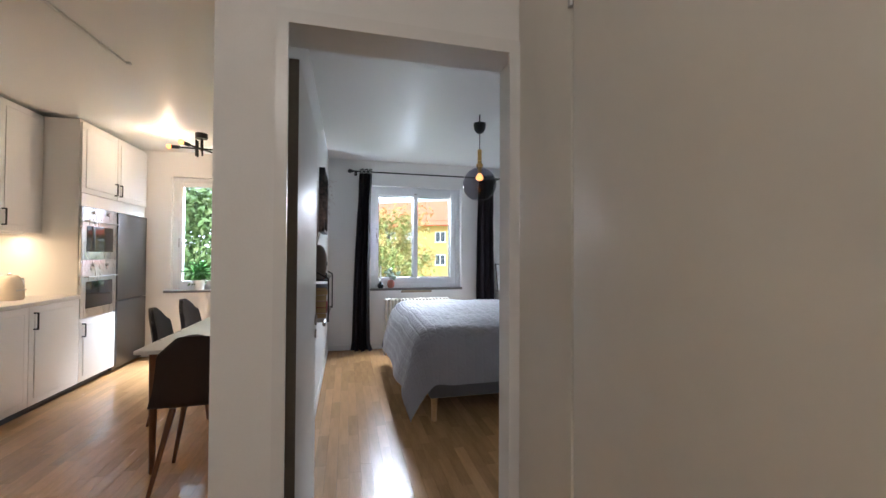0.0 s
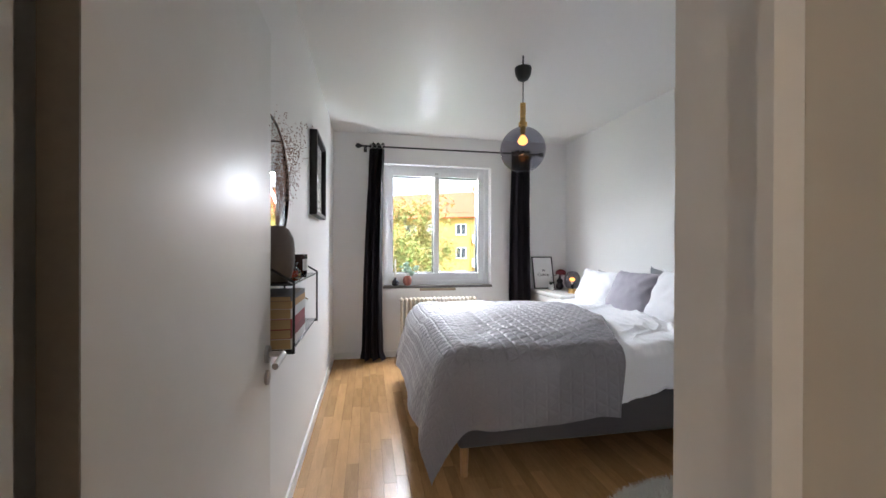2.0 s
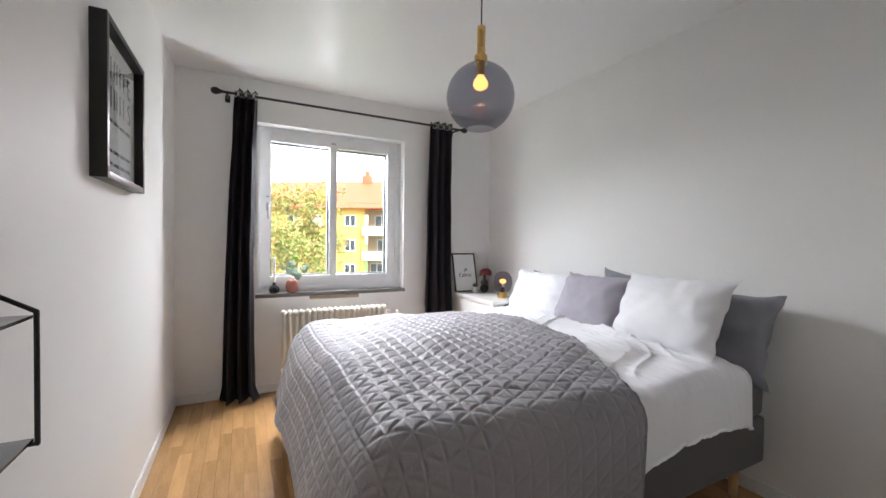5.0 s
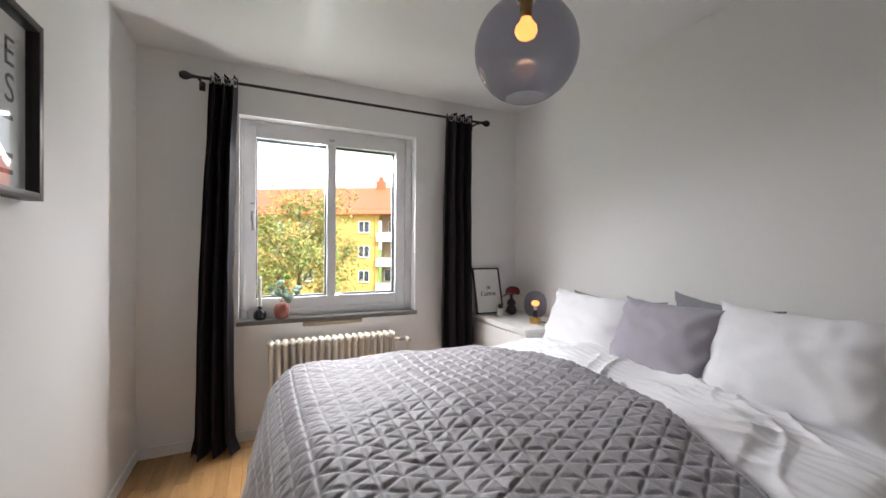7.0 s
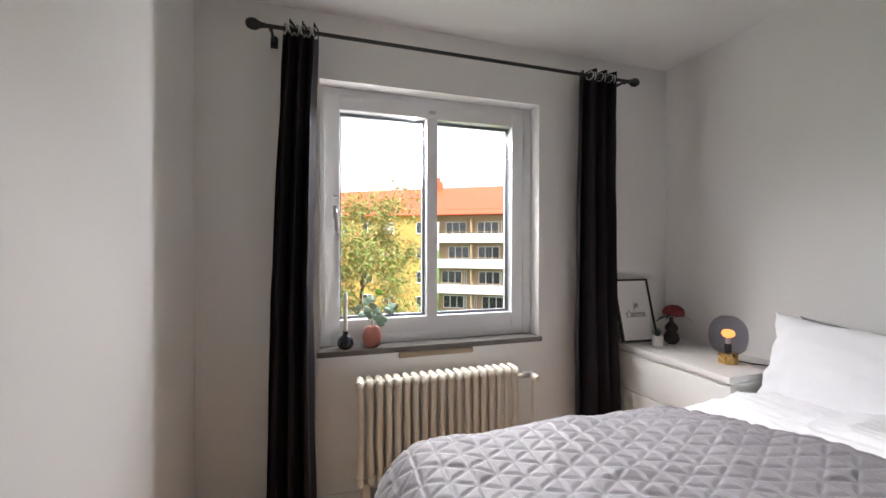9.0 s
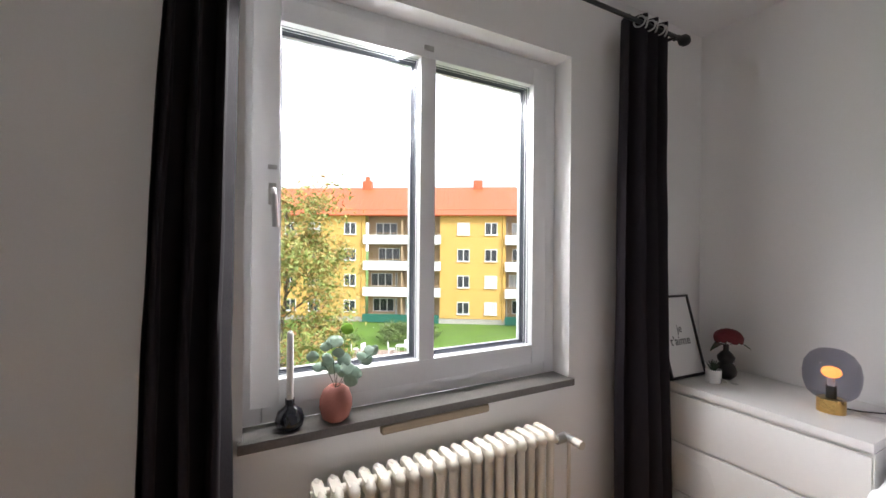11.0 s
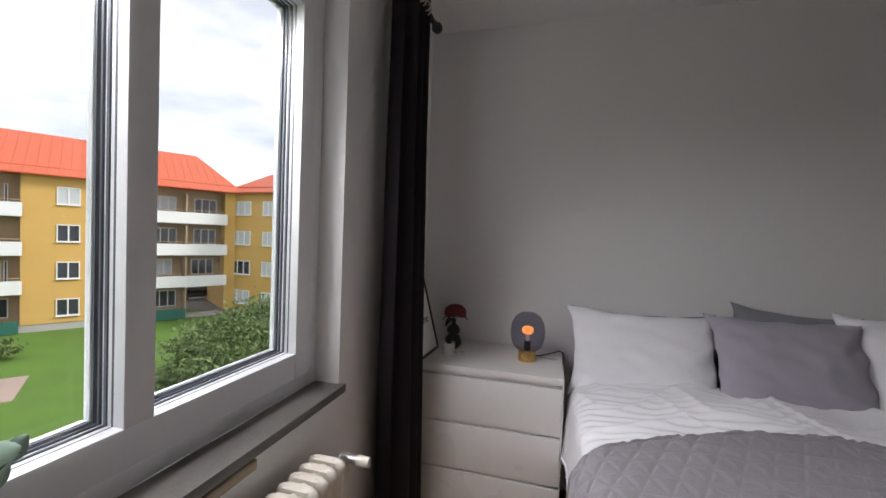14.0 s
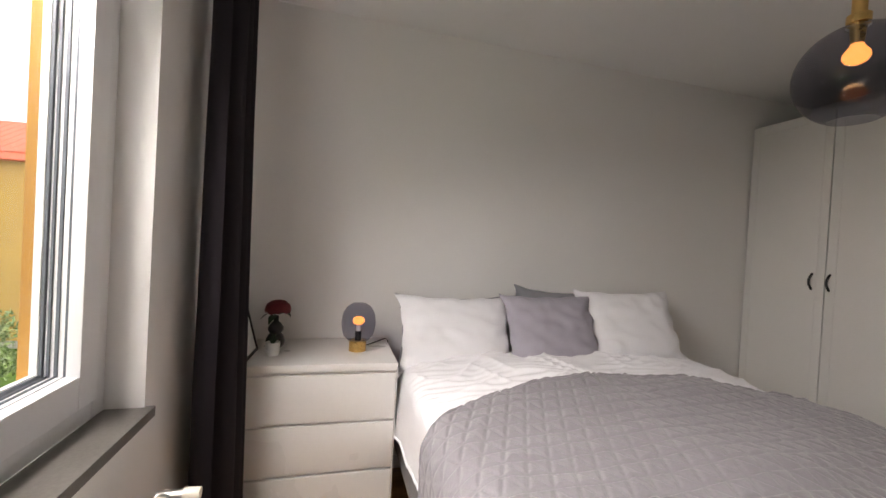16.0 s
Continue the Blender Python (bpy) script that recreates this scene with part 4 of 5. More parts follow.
part("cord", tube([Vector((TX + 0.04, TY - 0.01, DZ + 0.012)), Vector((TX + 0.09, TY - 0.06, DZ + 0.004)), Vector((TX + 0.16, TY - 0.12, DZ + 0.004)), Vector((TX + 0.22, TY - 0.165, DZ + 0.004)), Vector((TX + 0.225, TY - 0.185, DZ - 0.01)), Vector((TX + 0.225, TY - 0.19, DZ - 0.25))], 0.003), BLACK, tl, "black cord")

# ---- things on the sill ----
SZ = 0.830
cd = thing("candle_holder", (0.705, 7.728, SZ), "round black glazed candle holder with a white candle", "candle holder")
part("body", lathe([(0, 0), (0.026, 0.0), (0.040, 0.012), (0.044, 0.032), (0.036, 0.056), (0.018, 0.070), (0.0135, 0.076), (0.0145, 0.094), (0.0115, 0.094), (0.011, 0.07), (0, 0.07)], (0.705, 7.728, SZ), 32), mat("black_glaze", (0.012, 0.013, 0.018), 0.12, vary=0.1, scale=20, fine=60, bump=0.02), cd, smooth=70)
part("candle", lathe([(0, 0.07), (0.0105, 0.072), (0.0105, 0.292), (0.0085, 0.302), (0.003, 0.309), (0, 0.310)], (0.705, 7.728, SZ), 20), mat("white_candle_wax", (0.74, 0.72, 0.68), 0.5, vary=0.05, scale=20, fine=60, bump=0.03), cd, "white taper candle")
part("wick", rod((0.705, 7.728, SZ + 0.309), (0.706, 7.728, SZ + 0.319), 0.001, seg=6), BLACK, cd)
ev = thing("vase", (0.848, 7.728, SZ), "round pink stoneware vase with eucalyptus sprigs", "vase")
part("body", lathe([(0, 0), (0.028, 0.0), (0.043, 0.012), (0.053, 0.045), (0.052, 0.072), (0.042, 0.100), (0.024, 0.114), (0.019, 0.113), (0.016, 0.095), (0, 0.095)], (0.848, 7.728, SZ), 36), mat("pink_stoneware", (0.36, 0.135, 0.105), 0.75, vary=0.12, scale=14, fine=160, bump=0.15), ev, smooth=70)
EUCA = mat("eucalyptus_leaf", (0.28, 0.40, 0.31), 0.5, vary=0.18, scale=30, fine=90, bump=0.05)
FRESH = mat("fresh_green_leaf", (0.16, 0.36, 0.02), 0.5, vary=0.1, scale=30, fine=90, bump=0.05)
rg = random.Random(21)
stems = [((-0.02, -0.01, 0.165), 5), ((-0.055, 0.005, 0.11), 4), ((0.125, -0.02, 0.115), 6), ((0.015, 0.0, 0.20), 3), ((0.05, -0.02, 0.075), 4)]
p0 = Vector((0.848, 7.728, SZ + 0.100))
for k, (d, n) in enumerate(stems):
    d = Vector(d)
    st = part("stem", tube([p0, p0 + d * 0.5 + Vector((0, 0, 0.012)), p0 + d], 0.0012, seg=5), DARKLEAF, ev)
    for j in range(n):
        c = p0 + d * (0.30 + 0.70 * (j + 1) / n) + Vector((0, 0, 0.006))
        a = (j % 2) * math.pi + rg.uniform(-0.7, 0.7)
        n_ = Vector((rg.uniform(-0.5, 0.5), -1, rg.uniform(-0.2, 0.8))).normalized()
        r = rg.uniform(0.016, 0.025)
        fr_ = n_.to_track_quat("Z", "Y").to_matrix().to_4x4()

        def lf(u, v, c=c, r=r, a=a, fr_=fr_):
            w = math.sin(math.pi * min(0.985, max(0.015, u))) ** 0.55
            return c + (fr_ @ Matrix.Rotation(a, 4, "Z")) @ Vector((u * 2 * r, (v - 0.5) * 1.8 * r * w, 0.15 * r * (1 - 4 * (v - 0.5) ** 2) + 0.2 * r * u))
        part("leaf", sheet(lf, 8, 6, 0.0006), FRESH if k == 3 and j == 2 else EUCA, st, smooth=60)
# wooden handle bar of the vent under the sill
vb = thing("vent_bar", (1.21, 7.69, 0.768), "worn wooden bar with a metal knob under the sill", "vent handle")
part("bar", box(0.990, 1.425, 7.672, 7.700, 0.768, 0.798, 0.008, seg=3), mat("worn_beige_wood", (0.33, 0.26, 0.18), 0.5, vary=0.2, scale=8, fine=60, bump=0.1, stretch=(0.6, 8, 8)), vb)
part("knob", lathe([(0, 0), (0.013, 0.0), (0.016, 0.006), (0.012, 0.014), (0, 0.016)], (0, 0, 0), 20), SATIN, vb).matrix_local = pose(0.010, -0.017, 0.014, 90, 0, 0)

# ---- sheepskin beside the bed ----
FLEECE = mat("white_fleece", (0.72, 0.69, 0.63), 0.95, vary=0.12, scale=10, fine=90, bump=0.3, sheen=0.4)
rug = thing("sheepskin_rug", (1.85, 4.72, 0), "shaggy white sheepskin rug on the floor", "rug")


def outline(a):
    return 1 + 0.16 * math.cos(4 * a + 0.6) + 0.07 * math.sin(3 * a) + 0.05 * math.sin(7 * a)


RC, RA, RB = Vector((1.86, 4.68, 0)), 0.46, 0.27
part("hide", sheet(lambda u, v: RC + Vector((RA * u * outline(v * 6.2832) * math.cos(v * 6.2832), RB * u * outline(v * 6.2832) * math.sin(v * 6.2832), 0.006 + 0.022 * (1 - u ** 4))), 10, 60), FLEECE, rug)
r = np.random.default_rng(9)
n = 9000
ang, rad = r.uniform(0, 2 * math.pi, n), np.sqrt(r.uniform(0, 1, n))
ol = 1 + 0.16 * np.cos(4 * ang + 0.6) + 0.07 * np.sin(3 * ang) + 0.05 * np.sin(7 * ang)
px, py = RC.x + RA * rad * ol * np.cos(ang), RC.y + RB * rad * ol * np.sin(ang)
tilt, az = r.uniform(0.3, 1.3, n), ang + r.normal(0, 0.9, n)
ln = r.uniform(0.02, 0.045, n)
b0 = np.stack([px, py, 0.006 + 0.02 * (1 - rad ** 4)], 1)
d = np.stack([np.sin(tilt) * np.cos(az), np.sin(tilt) * np.sin(az), np.cos(tilt) * 0.8 + 0.12], 1) * ln[:, None]
sd = np.stack([-np.sin(az), np.cos(az), np.zeros(n)], 1) * 0.0022
V = np.stack([b0 - sd, b0 + sd, b0 + d], 1).reshape(-1, 3) - np.array((1.85, 4.72, 0))
me = bpy.data.meshes.new("fleece")
me.from_pydata(V.tolist(), [], np.arange(n * 3).reshape(-1, 3).tolist())
me.materials.append(FLEECE)
fo = new("fleece", me)
fo.parent = rug
tagged(fo, "long white wool", kind="stuff")

# ---- kitchen ----
KX = -2.2   # fronts of the units
KDOOR = mat("white_kitchen_door", (0.76, 0.755, 0.74), 0.38, vary=0.02, scale=3, fine=60, bump=0.03)
TILEWALL = mat("white_splashback", (0.72, 0.68, 0.6), 0.3, vary=0.03, scale=2, fine=30, bump=0.02)
OVENGLASS = mat("black_oven_glass", (0.02, 0.02, 0.022), 0.08, vary=0.1, scale=3, fine=20, bump=0.0)
CHAIRCLOTH = mat("dark_grey_chair_cloth", (0.035, 0.034, 0.04), 0.85, vary=0.15, scale=8, fine=300, bump=0.25, sheen=0.2)
BROWNLEATHER = mat("dark_brown_chair_cover", (0.030, 0.018, 0.014), 0.7, vary=0.15, scale=8, fine=200, bump=0.2)
WALNUT = mat("walnut_leg", (0.17, 0.07, 0.03), 0.45, vary=0.2, scale=8, fine=30, bump=0.08, stretch=(6, 6, 0.7))


def panel_door(parent, x, y0, y1, z0, z1, handle=None):
    d = part("door", box(x - 0.019, x, y0 + 0.002, y1 - 0.002, z0 + 0.002, z1 - 0.002, 0.003), KDOOR, parent)
    bm = bmesh.new()
    w = 0.055
    box(x, x + 0.007, y0 + w, y1 - w, z0 + w, z1 - w, 0.006, bm)
    part("panel", bm, KDOOR, d)
    if handle:
        hy, h0, h1 = handle
        part("handle", tube([(x, hy, h0), (x + 0.03, hy, h0), (x + 0.03, hy, h1), (x, hy, h1)], 0.006), BLACK, d, "black metal handle")
    return d


for k, (y0, y1, hs) in enumerate(((6.02, 6.62, 1), (5.42, 6.02, 0), (4.82, 5.42, 1), (4.22, 4.82, 0))):
    cab = thing("base_cabinet", (-2.5, (y0 + y1) / 2, 0), "white panelled kitchen base cabinet with a black handle", "kitchen cabinet", "kitchen base cabinets")
    part("body", box(-2.84, KX - 0.021, y0, y1, 0.07, 0.865), KDOOR, cab, smooth=0)
    part("plinth", box(-2.78, KX - 0.06, y0, y1, 0, 0.069), BLACKP, cab, smooth=0)
    panel_door(cab, KX, y0, y1, 0.07, 0.865, (y0 + 0.05, 0.68, 0.81))
wt = solo("worktop", box(-2.845, KX + 0.015, 4.2, 6.618, 0.867, 0.90, 0.003), mat("pale_worktop", (0.62, 0.60, 0.57), 0.4, vary=0.05, scale=6, fine=80, bump=0.03), (-2.5, 5.4, 0.867), "pale worktop on the base cabinets", "worktop")
for k, (y0, y1) in enumerate(((6.14, 6.615), (5.66, 6.14), (5.18, 5.66), (4.70, 5.18))):
    cab = thing("wall_cabinet", (-2.68, (y0 + y1) / 2, 1.48), "white panelled kitchen wall cabinet", "kitchen cabinet", "kitchen wall cabinets")
    part("body", box(-2.848, -2.521, y0, y1, 1.48, 2.57), KDOOR, cab, smooth=0)
    panel_door(cab, -2.50, y0, y1, 1.48, 2.57, (y0 + 0.04, 1.53, 1.66))
solo("splashback", box(-2.849, -2.843, 4.2, 6.618, 0.90, 1.48), TILEWALL, (-2.846, 5.4, 0.9), "plain splashback lit by a warm worktop light", "splashback", kind="structure", smooth=0)
ul = thing("worktop_lamp", (-2.66, 6.0, 1.465), "slim lamp strip under the wall cabinets", "lamp")
part("housing", box(-2.70, -2.62, 5.4, 6.6, 1.466, 1.479), PVC, ul, smooth=0)
tall = thing("oven_cabinet", (-2.5, 6.92, 0), "white tall cabinet with two built-in steel ovens", "kitchen cabinet")
part("body", box(-2.845, KX - 0.021, 6.621, 7.215, 0.07, 2.57), KDOOR, tall, smooth=0)
part("plinth", box(-2.78, KX - 0.06, 6.621, 7.215, 0, 0.069), BLACKP, tall, smooth=0)
panel_door(tall, KX, 6.622, 7.213, 0.07, 0.665, (6.665, 0.50, 0.62))
panel_door(tall, KX, 6.622, 7.213, 1.87, 2.55, (7.165, 1.92, 2.04))
part("filler", box(KX - 0.019, KX, 6.622, 7.213, 1.748, 1.868), KDOOR, tall, smooth=0)


def oven(z0, z1, window, panel_h, label):
    o = thing("oven", (-2.4, 6.92, z0), label, "oven", "ovens in the tall cabinet")
    part("front", box(-2.219, KX + 0.004, 6.628, 7.208, z0, z1, 0.003), STEEL, o)
    part("window", box(KX + 0.004, KX + 0.008, 6.70, 7.135, window[0], window[1], 0.001), OVENGLASS, o, "black oven glass")
    part("handle", tube([(KX + 0.004, 6.68, window[1] + 0.045), (KX + 0.04, 6.68, window[1] + 0.045), (KX + 0.04, 7.155, window[1] + 0.045), (KX + 0.004, 7.155, window[1] + 0.045)], 0.008), STEEL, o)
    for y in (6.80, 7.04):
        part("knob", rod((KX + 0.004, y, z1 - panel_h), (KX + 0.024, y, z1 - panel_h), 0.018, seg=16), STEEL, o)
    return o


oven(0.675, 1.23, (0.76, 1.02), 0.05, "steel oven with a black glass door")
oven(1.235, 1.745, (1.31, 1.56), 0.045, "steel compact oven with a glass door")
fri = thing("fridge", (-2.5, 7.53, 0), "tall dark steel fridge freezer", "fridge")
part("body", box(-2.84, KX - 0.03, 7.222, 7.855, 0.02, 1.74), DARKSTEEL, fri)
part("door", box(KX - 0.029, KX + 0.01, 7.225, 7.852, 0.78, 1.74, 0.006), DARKSTEEL, fri)
part("door", box(KX - 0.029, KX + 0.01, 7.225, 7.852, 0.06, 0.77, 0.006), DARKSTEEL, fri)
fc = thing("fridge_cabinet", (-2.5, 7.53, 1.75), "white cabinet above the fridge", "kitchen cabinet")
part("body", box(-2.845, KX - 0.021, 7.218, 7.865, 1.75, 2.57), KDOOR, fc, smooth=0)
panel_door(fc, KX, 7.216, 7.862, 1.87, 2.55, (7.255, 1.92, 2.04))

kwin = thing("window_2", (-1.34, YK + 0.1, 0.83), "white kitchen window with a dark sill", "window", kind="structure")
ring("window_frame", -1.93, -0.75, 0.83, 2.28, 0.06, YK + 0.05, YK + 0.12, kwin)
ring("sash", -1.868, -1.37, 0.892, 2.218, 0.055, YK + 0.035, YK + 0.10, kwin)
ring("sash", -1.36, -0.812, 0.892, 2.218, 0.055, YK + 0.035, YK + 0.10, kwin)
for a, b in ((-1.815, -1.423), (-1.307, -0.865)):
    p = part("pane", box(a, b, YK + 0.07, YK + 0.074, 0.945, 2.165), PANE, kwin, smooth=0)
    p.visible_shadow = False
part("window_handle", tube([(-1.84, YK + 0.035, 1.49), (-1.84, YK + 0.0, 1.49), (-1.84, YK - 0.004, 1.38)], 0.009), SATIN, kwin)
part("window_sill", box(-1.99, -0.70, YK - 0.06, YK + 0.05, 0.80, 0.83, 0.003), STONE, kwin, "dark stone sill")

tab = thing("dining_table", (-0.56, 5.5, 0), "white dining table with a thin top", "table")
part("tabletop", box(-0.93, -0.205, 4.80, 6.35, 0.715, 0.74, 0.006), LACQ, tab)
for lx, ly in ((-0.86, 4.88), (-0.28, 4.88), (-0.86, 6.27), (-0.28, 6.27)):
    part("leg", rod((lx, ly, 0), (lx, ly, 0.716), 0.016, 0.024), WALNUT, tab)


def shell_chair(m, cloth, label):
    """A padded shell chair on four splayed round legs; it faces +y from the origin."""
    ch = thing("dining_chair", (0, 0, 0), label, "chair", "chairs round the dining table")

    def f(u, v):
        a, s = 2 * u - 1, v * 1.0
        w = 0.235 - 0.05 * max(0, s - 0.5) * 2 + 0.012 * math.sin(s * 6)
        w *= 1 - 0.35 * max(0, (s - 0.86) / 0.14) ** 2 - 0.20 * max(0, (0.10 - s) / 0.10) ** 2
        if s < 0.45:
            y, z = 0.22 - s / 0.45 * 0.38, 0.455 - 0.03 * math.sin(s / 0.45 * math.pi)
        elif s < 0.6:
            q = (s - 0.45) / 0.15 * math.pi / 2
            y, z = -0.16 - 0.07 * math.sin(q), 0.455 + 0.07 * (1 - math.cos(q))
        else:
            q = (s - 0.6) / 0.4
            y, z = -0.23 - 0.055 * q, 0.525 + 0.335 * q
        y += 0.055 * a * a * min(1, max(0, (s - 0.42) / 0.2))
        z += 0.035 * a * a * max(0, 1 - s / 0.5) - 0.05 * a ** 4 * max(0, (s - 0.8) / 0.2)
        return Vector((a * w, y, z))
    part("shell", sheet(f, 20, 40, -0.03), cloth, ch, smooth=80)
    for sx in (-1, 1):
        for sy in (-1, 1):
            part("leg", rod((sx * 0.215, sy * 0.20 - 0.02, 0), (sx * 0.13, sy * 0.12 - 0.01, 0.44), 0.010, 0.017), WALNUT, ch, "dark wooden leg")
    ch.matrix_world = m
    return ch


shell_chair(pose(-0.56, 4.82, 0, 0, 0, 4), BROWNLEATHER, "dark brown padded chair on wooden legs, pushed under the table")
shell_chair(pose(-1.00, 5.84, 0, 0, 0, -84), CHAIRCLOTH, "dark grey padded chair on wooden legs")
shell_chair(pose(-1.02, 6.46, 0, 0, 0, -92), CHAIRCLOTH, "dark grey padded chair on wooden legs")

kl = thing("kitchen_ceiling_lamp", (-1.30, 6.95, H), "black metal ceiling lamp with bare warm bulbs", "ceiling lamp")
part("ceiling_cap", rod((-1.30, 6.95, H - 0.055), (-1.30, 6.95, H), 0.06, seg=24), BLACK, kl)
part("stem", rod((-1.30, 6.95, H - 0.19), (-1.30, 6.95, H - 0.05), 0.009), BLACK, kl)
for ang, ln in ((185, 0.20), (245, 0.16), (65, 0.2), (5, 0.2)):
    e = Vector((-1.30 + ln * math.cos(radians(ang)), 6.95 + ln * math.sin(radians(ang)), H - 0.165))
    a = part("arm", rod((-1.30, 6.95, H - 0.165), e, 0.009), BLACK, kl)
    e2 = e + (e - Vector((-1.30, 6.95, H - 0.165))).normalized() * 0.075
    part("holder", rod(e, e2, 0.019, 0.019, seg=14), BLACK, a)
    bm = bmesh.new()
    bmesh.ops.create_uvsphere(bm, u_segments=14, v_segments=10, radius=0.026, matrix=Matrix.Translation(e2 + (e2 - e).normalized() * 0.024))
    part("bulb", bm, BULB, a, "lit warm bulb")
for ang in (150, 215, 300):
    e = Vector((-1.30 + 0.05 * math.cos(radians(ang)), 6.95 + 0.05 * math.sin(radians(ang)), H - 0.16))
    part("rod", rod(e - Vector((0, 0, 0.09)), e + Vector((0, 0, 0.085)), 0.009), BLACK, kl)
solo("cable_duct", tube([(-1.41, 2.6, H - 0.006), (-1.235, 5.30, H - 0.006), (-1.20, 5.30, H - 0.006)], 0.012), TRIM, (-1.3, 5.0, H - 0.012), "thin white cable duct along the ceiling", "cable duct", kind="structure")
hl = thing("hall_ceiling_lamp", (-0.15, 1.35, H), "small round hall ceiling lamp with a warm bulb", "ceiling lamp")
part("ceiling_cap", rod((-0.15, 1.35, H - 0.03), (-0.15, 1.35, H), 0.09, seg=24), PVC, hl)
part("stem", rod((-0.15, 1.35, H - 0.08), (-0.15, 1.35, H - 0.03), 0.02), PVC, hl)

# ---- kitchen: small things ----
kt = thing("kettle", (-2.5, 6.27, 0.90), "cream rounded electric kettle on the worktop", "kettle")
KC = (-2.50, 6.27, 0.90)
part("body", lathe([(0, 0), (0.085, 0), (0.09, 0.015), (0.088, 0.06), (0.078, 0.14), (0.062, 0.19), (0.045, 0.205), (0, 0.21)], KC, 32), mat("cream_enamel", (0.66, 0.58, 0.46), 0.25, vary=0.03, scale=6, fine=40, bump=0.02), kt, smooth=60)
part("handle", tube([(-2.50, 6.34, 1.06), (-2.50, 6.405, 1.07), (-2.50, 6.415, 1.0), (-2.50, 6.352, 0.94)], 0.011), SATIN, kt, "metal handle")
part("lid_knob", lathe([(0.012, 0.205), (0.02, 0.222), (0, 0.232)], KC, 16), SATIN, kt)
for a in range(5):
    part("letter_mark", box(-2.416, -2.412, 6.215 + a * 0.022, 6.228 + a * 0.022, 0.975, 0.99), SATIN, kt, smooth=0)
kp = thing("potted_plant", (-1.62, 7.86, 0.83), "bushy green plant in a white pot on the kitchen sill", "plant")
PPX, PPY = -1.60, 7.865
part("pot", lathe([(0, 0), (0.055, 0), (0.075, 0.13), (0.070, 0.13), (0.066, 0.11), (0, 0.11)], (PPX, PPY, 0.83), 28), LACQ, kp)
r = np.random.default_rng(4)
c_pot = np.array((PPX, PPY - 0.01, 1.06)) + r.normal(size=(420, 3)) * (0.055, 0.045, 0.06)
POTLEAF = mat("basil_leaf", (0.05, 0.16, 0.02), 0.5, vary=0.3, scale=20, fine=60, bump=0.05)


# ---- courtyard ----
GZ = -6.60
GRASS = mat("lawn_grass", (0.085, 0.175, 0.018), 0.9, vary=0.35, scale=0.5, fine=14, bump=0.5)
YELLOW = mat("yellow_render", (0.58, 0.355, 0.10), 0.88, vary=0.08, scale=0.5, fine=12, bump=0.15)
TILE = mat("orange_tin_roof", (0.52, 0.10, 0.035), 0.5, vary=0.10, scale=0.8, fine=10, bump=0.1)
PARAPET = mat("white_balcony_panel", (0.74, 0.74, 0.72), 0.6, vary=0.04, scale=1, fine=20, bump=0.05)
LOGGIA = mat("brown_balcony_wall", (0.40, 0.29, 0.18), 0.8, vary=0.12, scale=1, fine=15, bump=0.1)
DARKPANE = mat("dark_window_pane", (0.035, 0.04, 0.045), 0.12, vary=0.5, scale=1.2, fine=4, bump=0.0)
BLIND = mat("pale_window_blind", (0.50, 0.52, 0.52), 0.6, vary=0.1, scale=2, fine=30, bump=0.05)
GREENRAIL = mat("green_fence_cloth", (0.015, 0.12, 0.085), 0.7, vary=0.12, scale=2, fine=30, bump=0.1)
GREYBASE = mat("grey_plinth_render", (0.40, 0.38, 0.35), 0.85, vary=0.1, scale=1, fine=20, bump=0.1)
PAVE = mat("pinkish_paving", (0.36, 0.27, 0.22), 0.85, vary=0.15, scale=1.2, fine=12, bump=0.2)
BARK = mat("tree_bark", (0.10, 0.075, 0.05), 0.9, vary=0.3, scale=5, fine=30, bump=0.5)


def leafy(name, tones):
    """Leaves whose colour changes from one leaf to the next."""
    m = mat(name, tones[0], 0.6, vary=0.2, scale=2, fine=20, bump=0.0)
    n, l = m.node_tree.nodes, m.node_tree.links
    geo, ramp = n.new("ShaderNodeNewGeometry"), n.new("ShaderNodeValToRGB")
    while len(ramp.color_ramp.elements) < len(tones):
        ramp.color_ramp.elements.new(0.5)
    for k, (e, c) in enumerate(zip(ramp.color_ramp.elements, tones)):
        e.position, e.color = k / (len(tones) - 1), (*c, 1)
    l.new(geo.outputs["Random Per Island"], ramp.inputs["Fac"])
    l.new(ramp.outputs[0], n["Principled BSDF"].inputs["Base Color"])
    n["Principled BSDF"].inputs["Transmission Weight"].default_value = 0.0
    n["Principled BSDF"].inputs["Subsurface Weight"].default_value = 0.0
    return m


AUTUMN = leafy("autumn_leaves", [(0.15, 0.20, 0.05), (0.21, 0.27, 0.06), (0.27, 0.29, 0.08), (0.36, 0.28, 0.08), (0.40, 0.20, 0.07)])
GREENLEAF = leafy("bush_leaves", [(0.06, 0.10, 0.025), (0.09, 0.15, 0.035), (0.12, 0.18, 0.05), (0.17, 0.21, 0.07)])

solo("ground", box(-400, 400, YQ + 0.1, 900, GZ - 0.5, GZ), GRASS, (0, 50, GZ), "green lawn of the courtyard", "lawn", kind="structure", smooth=0)


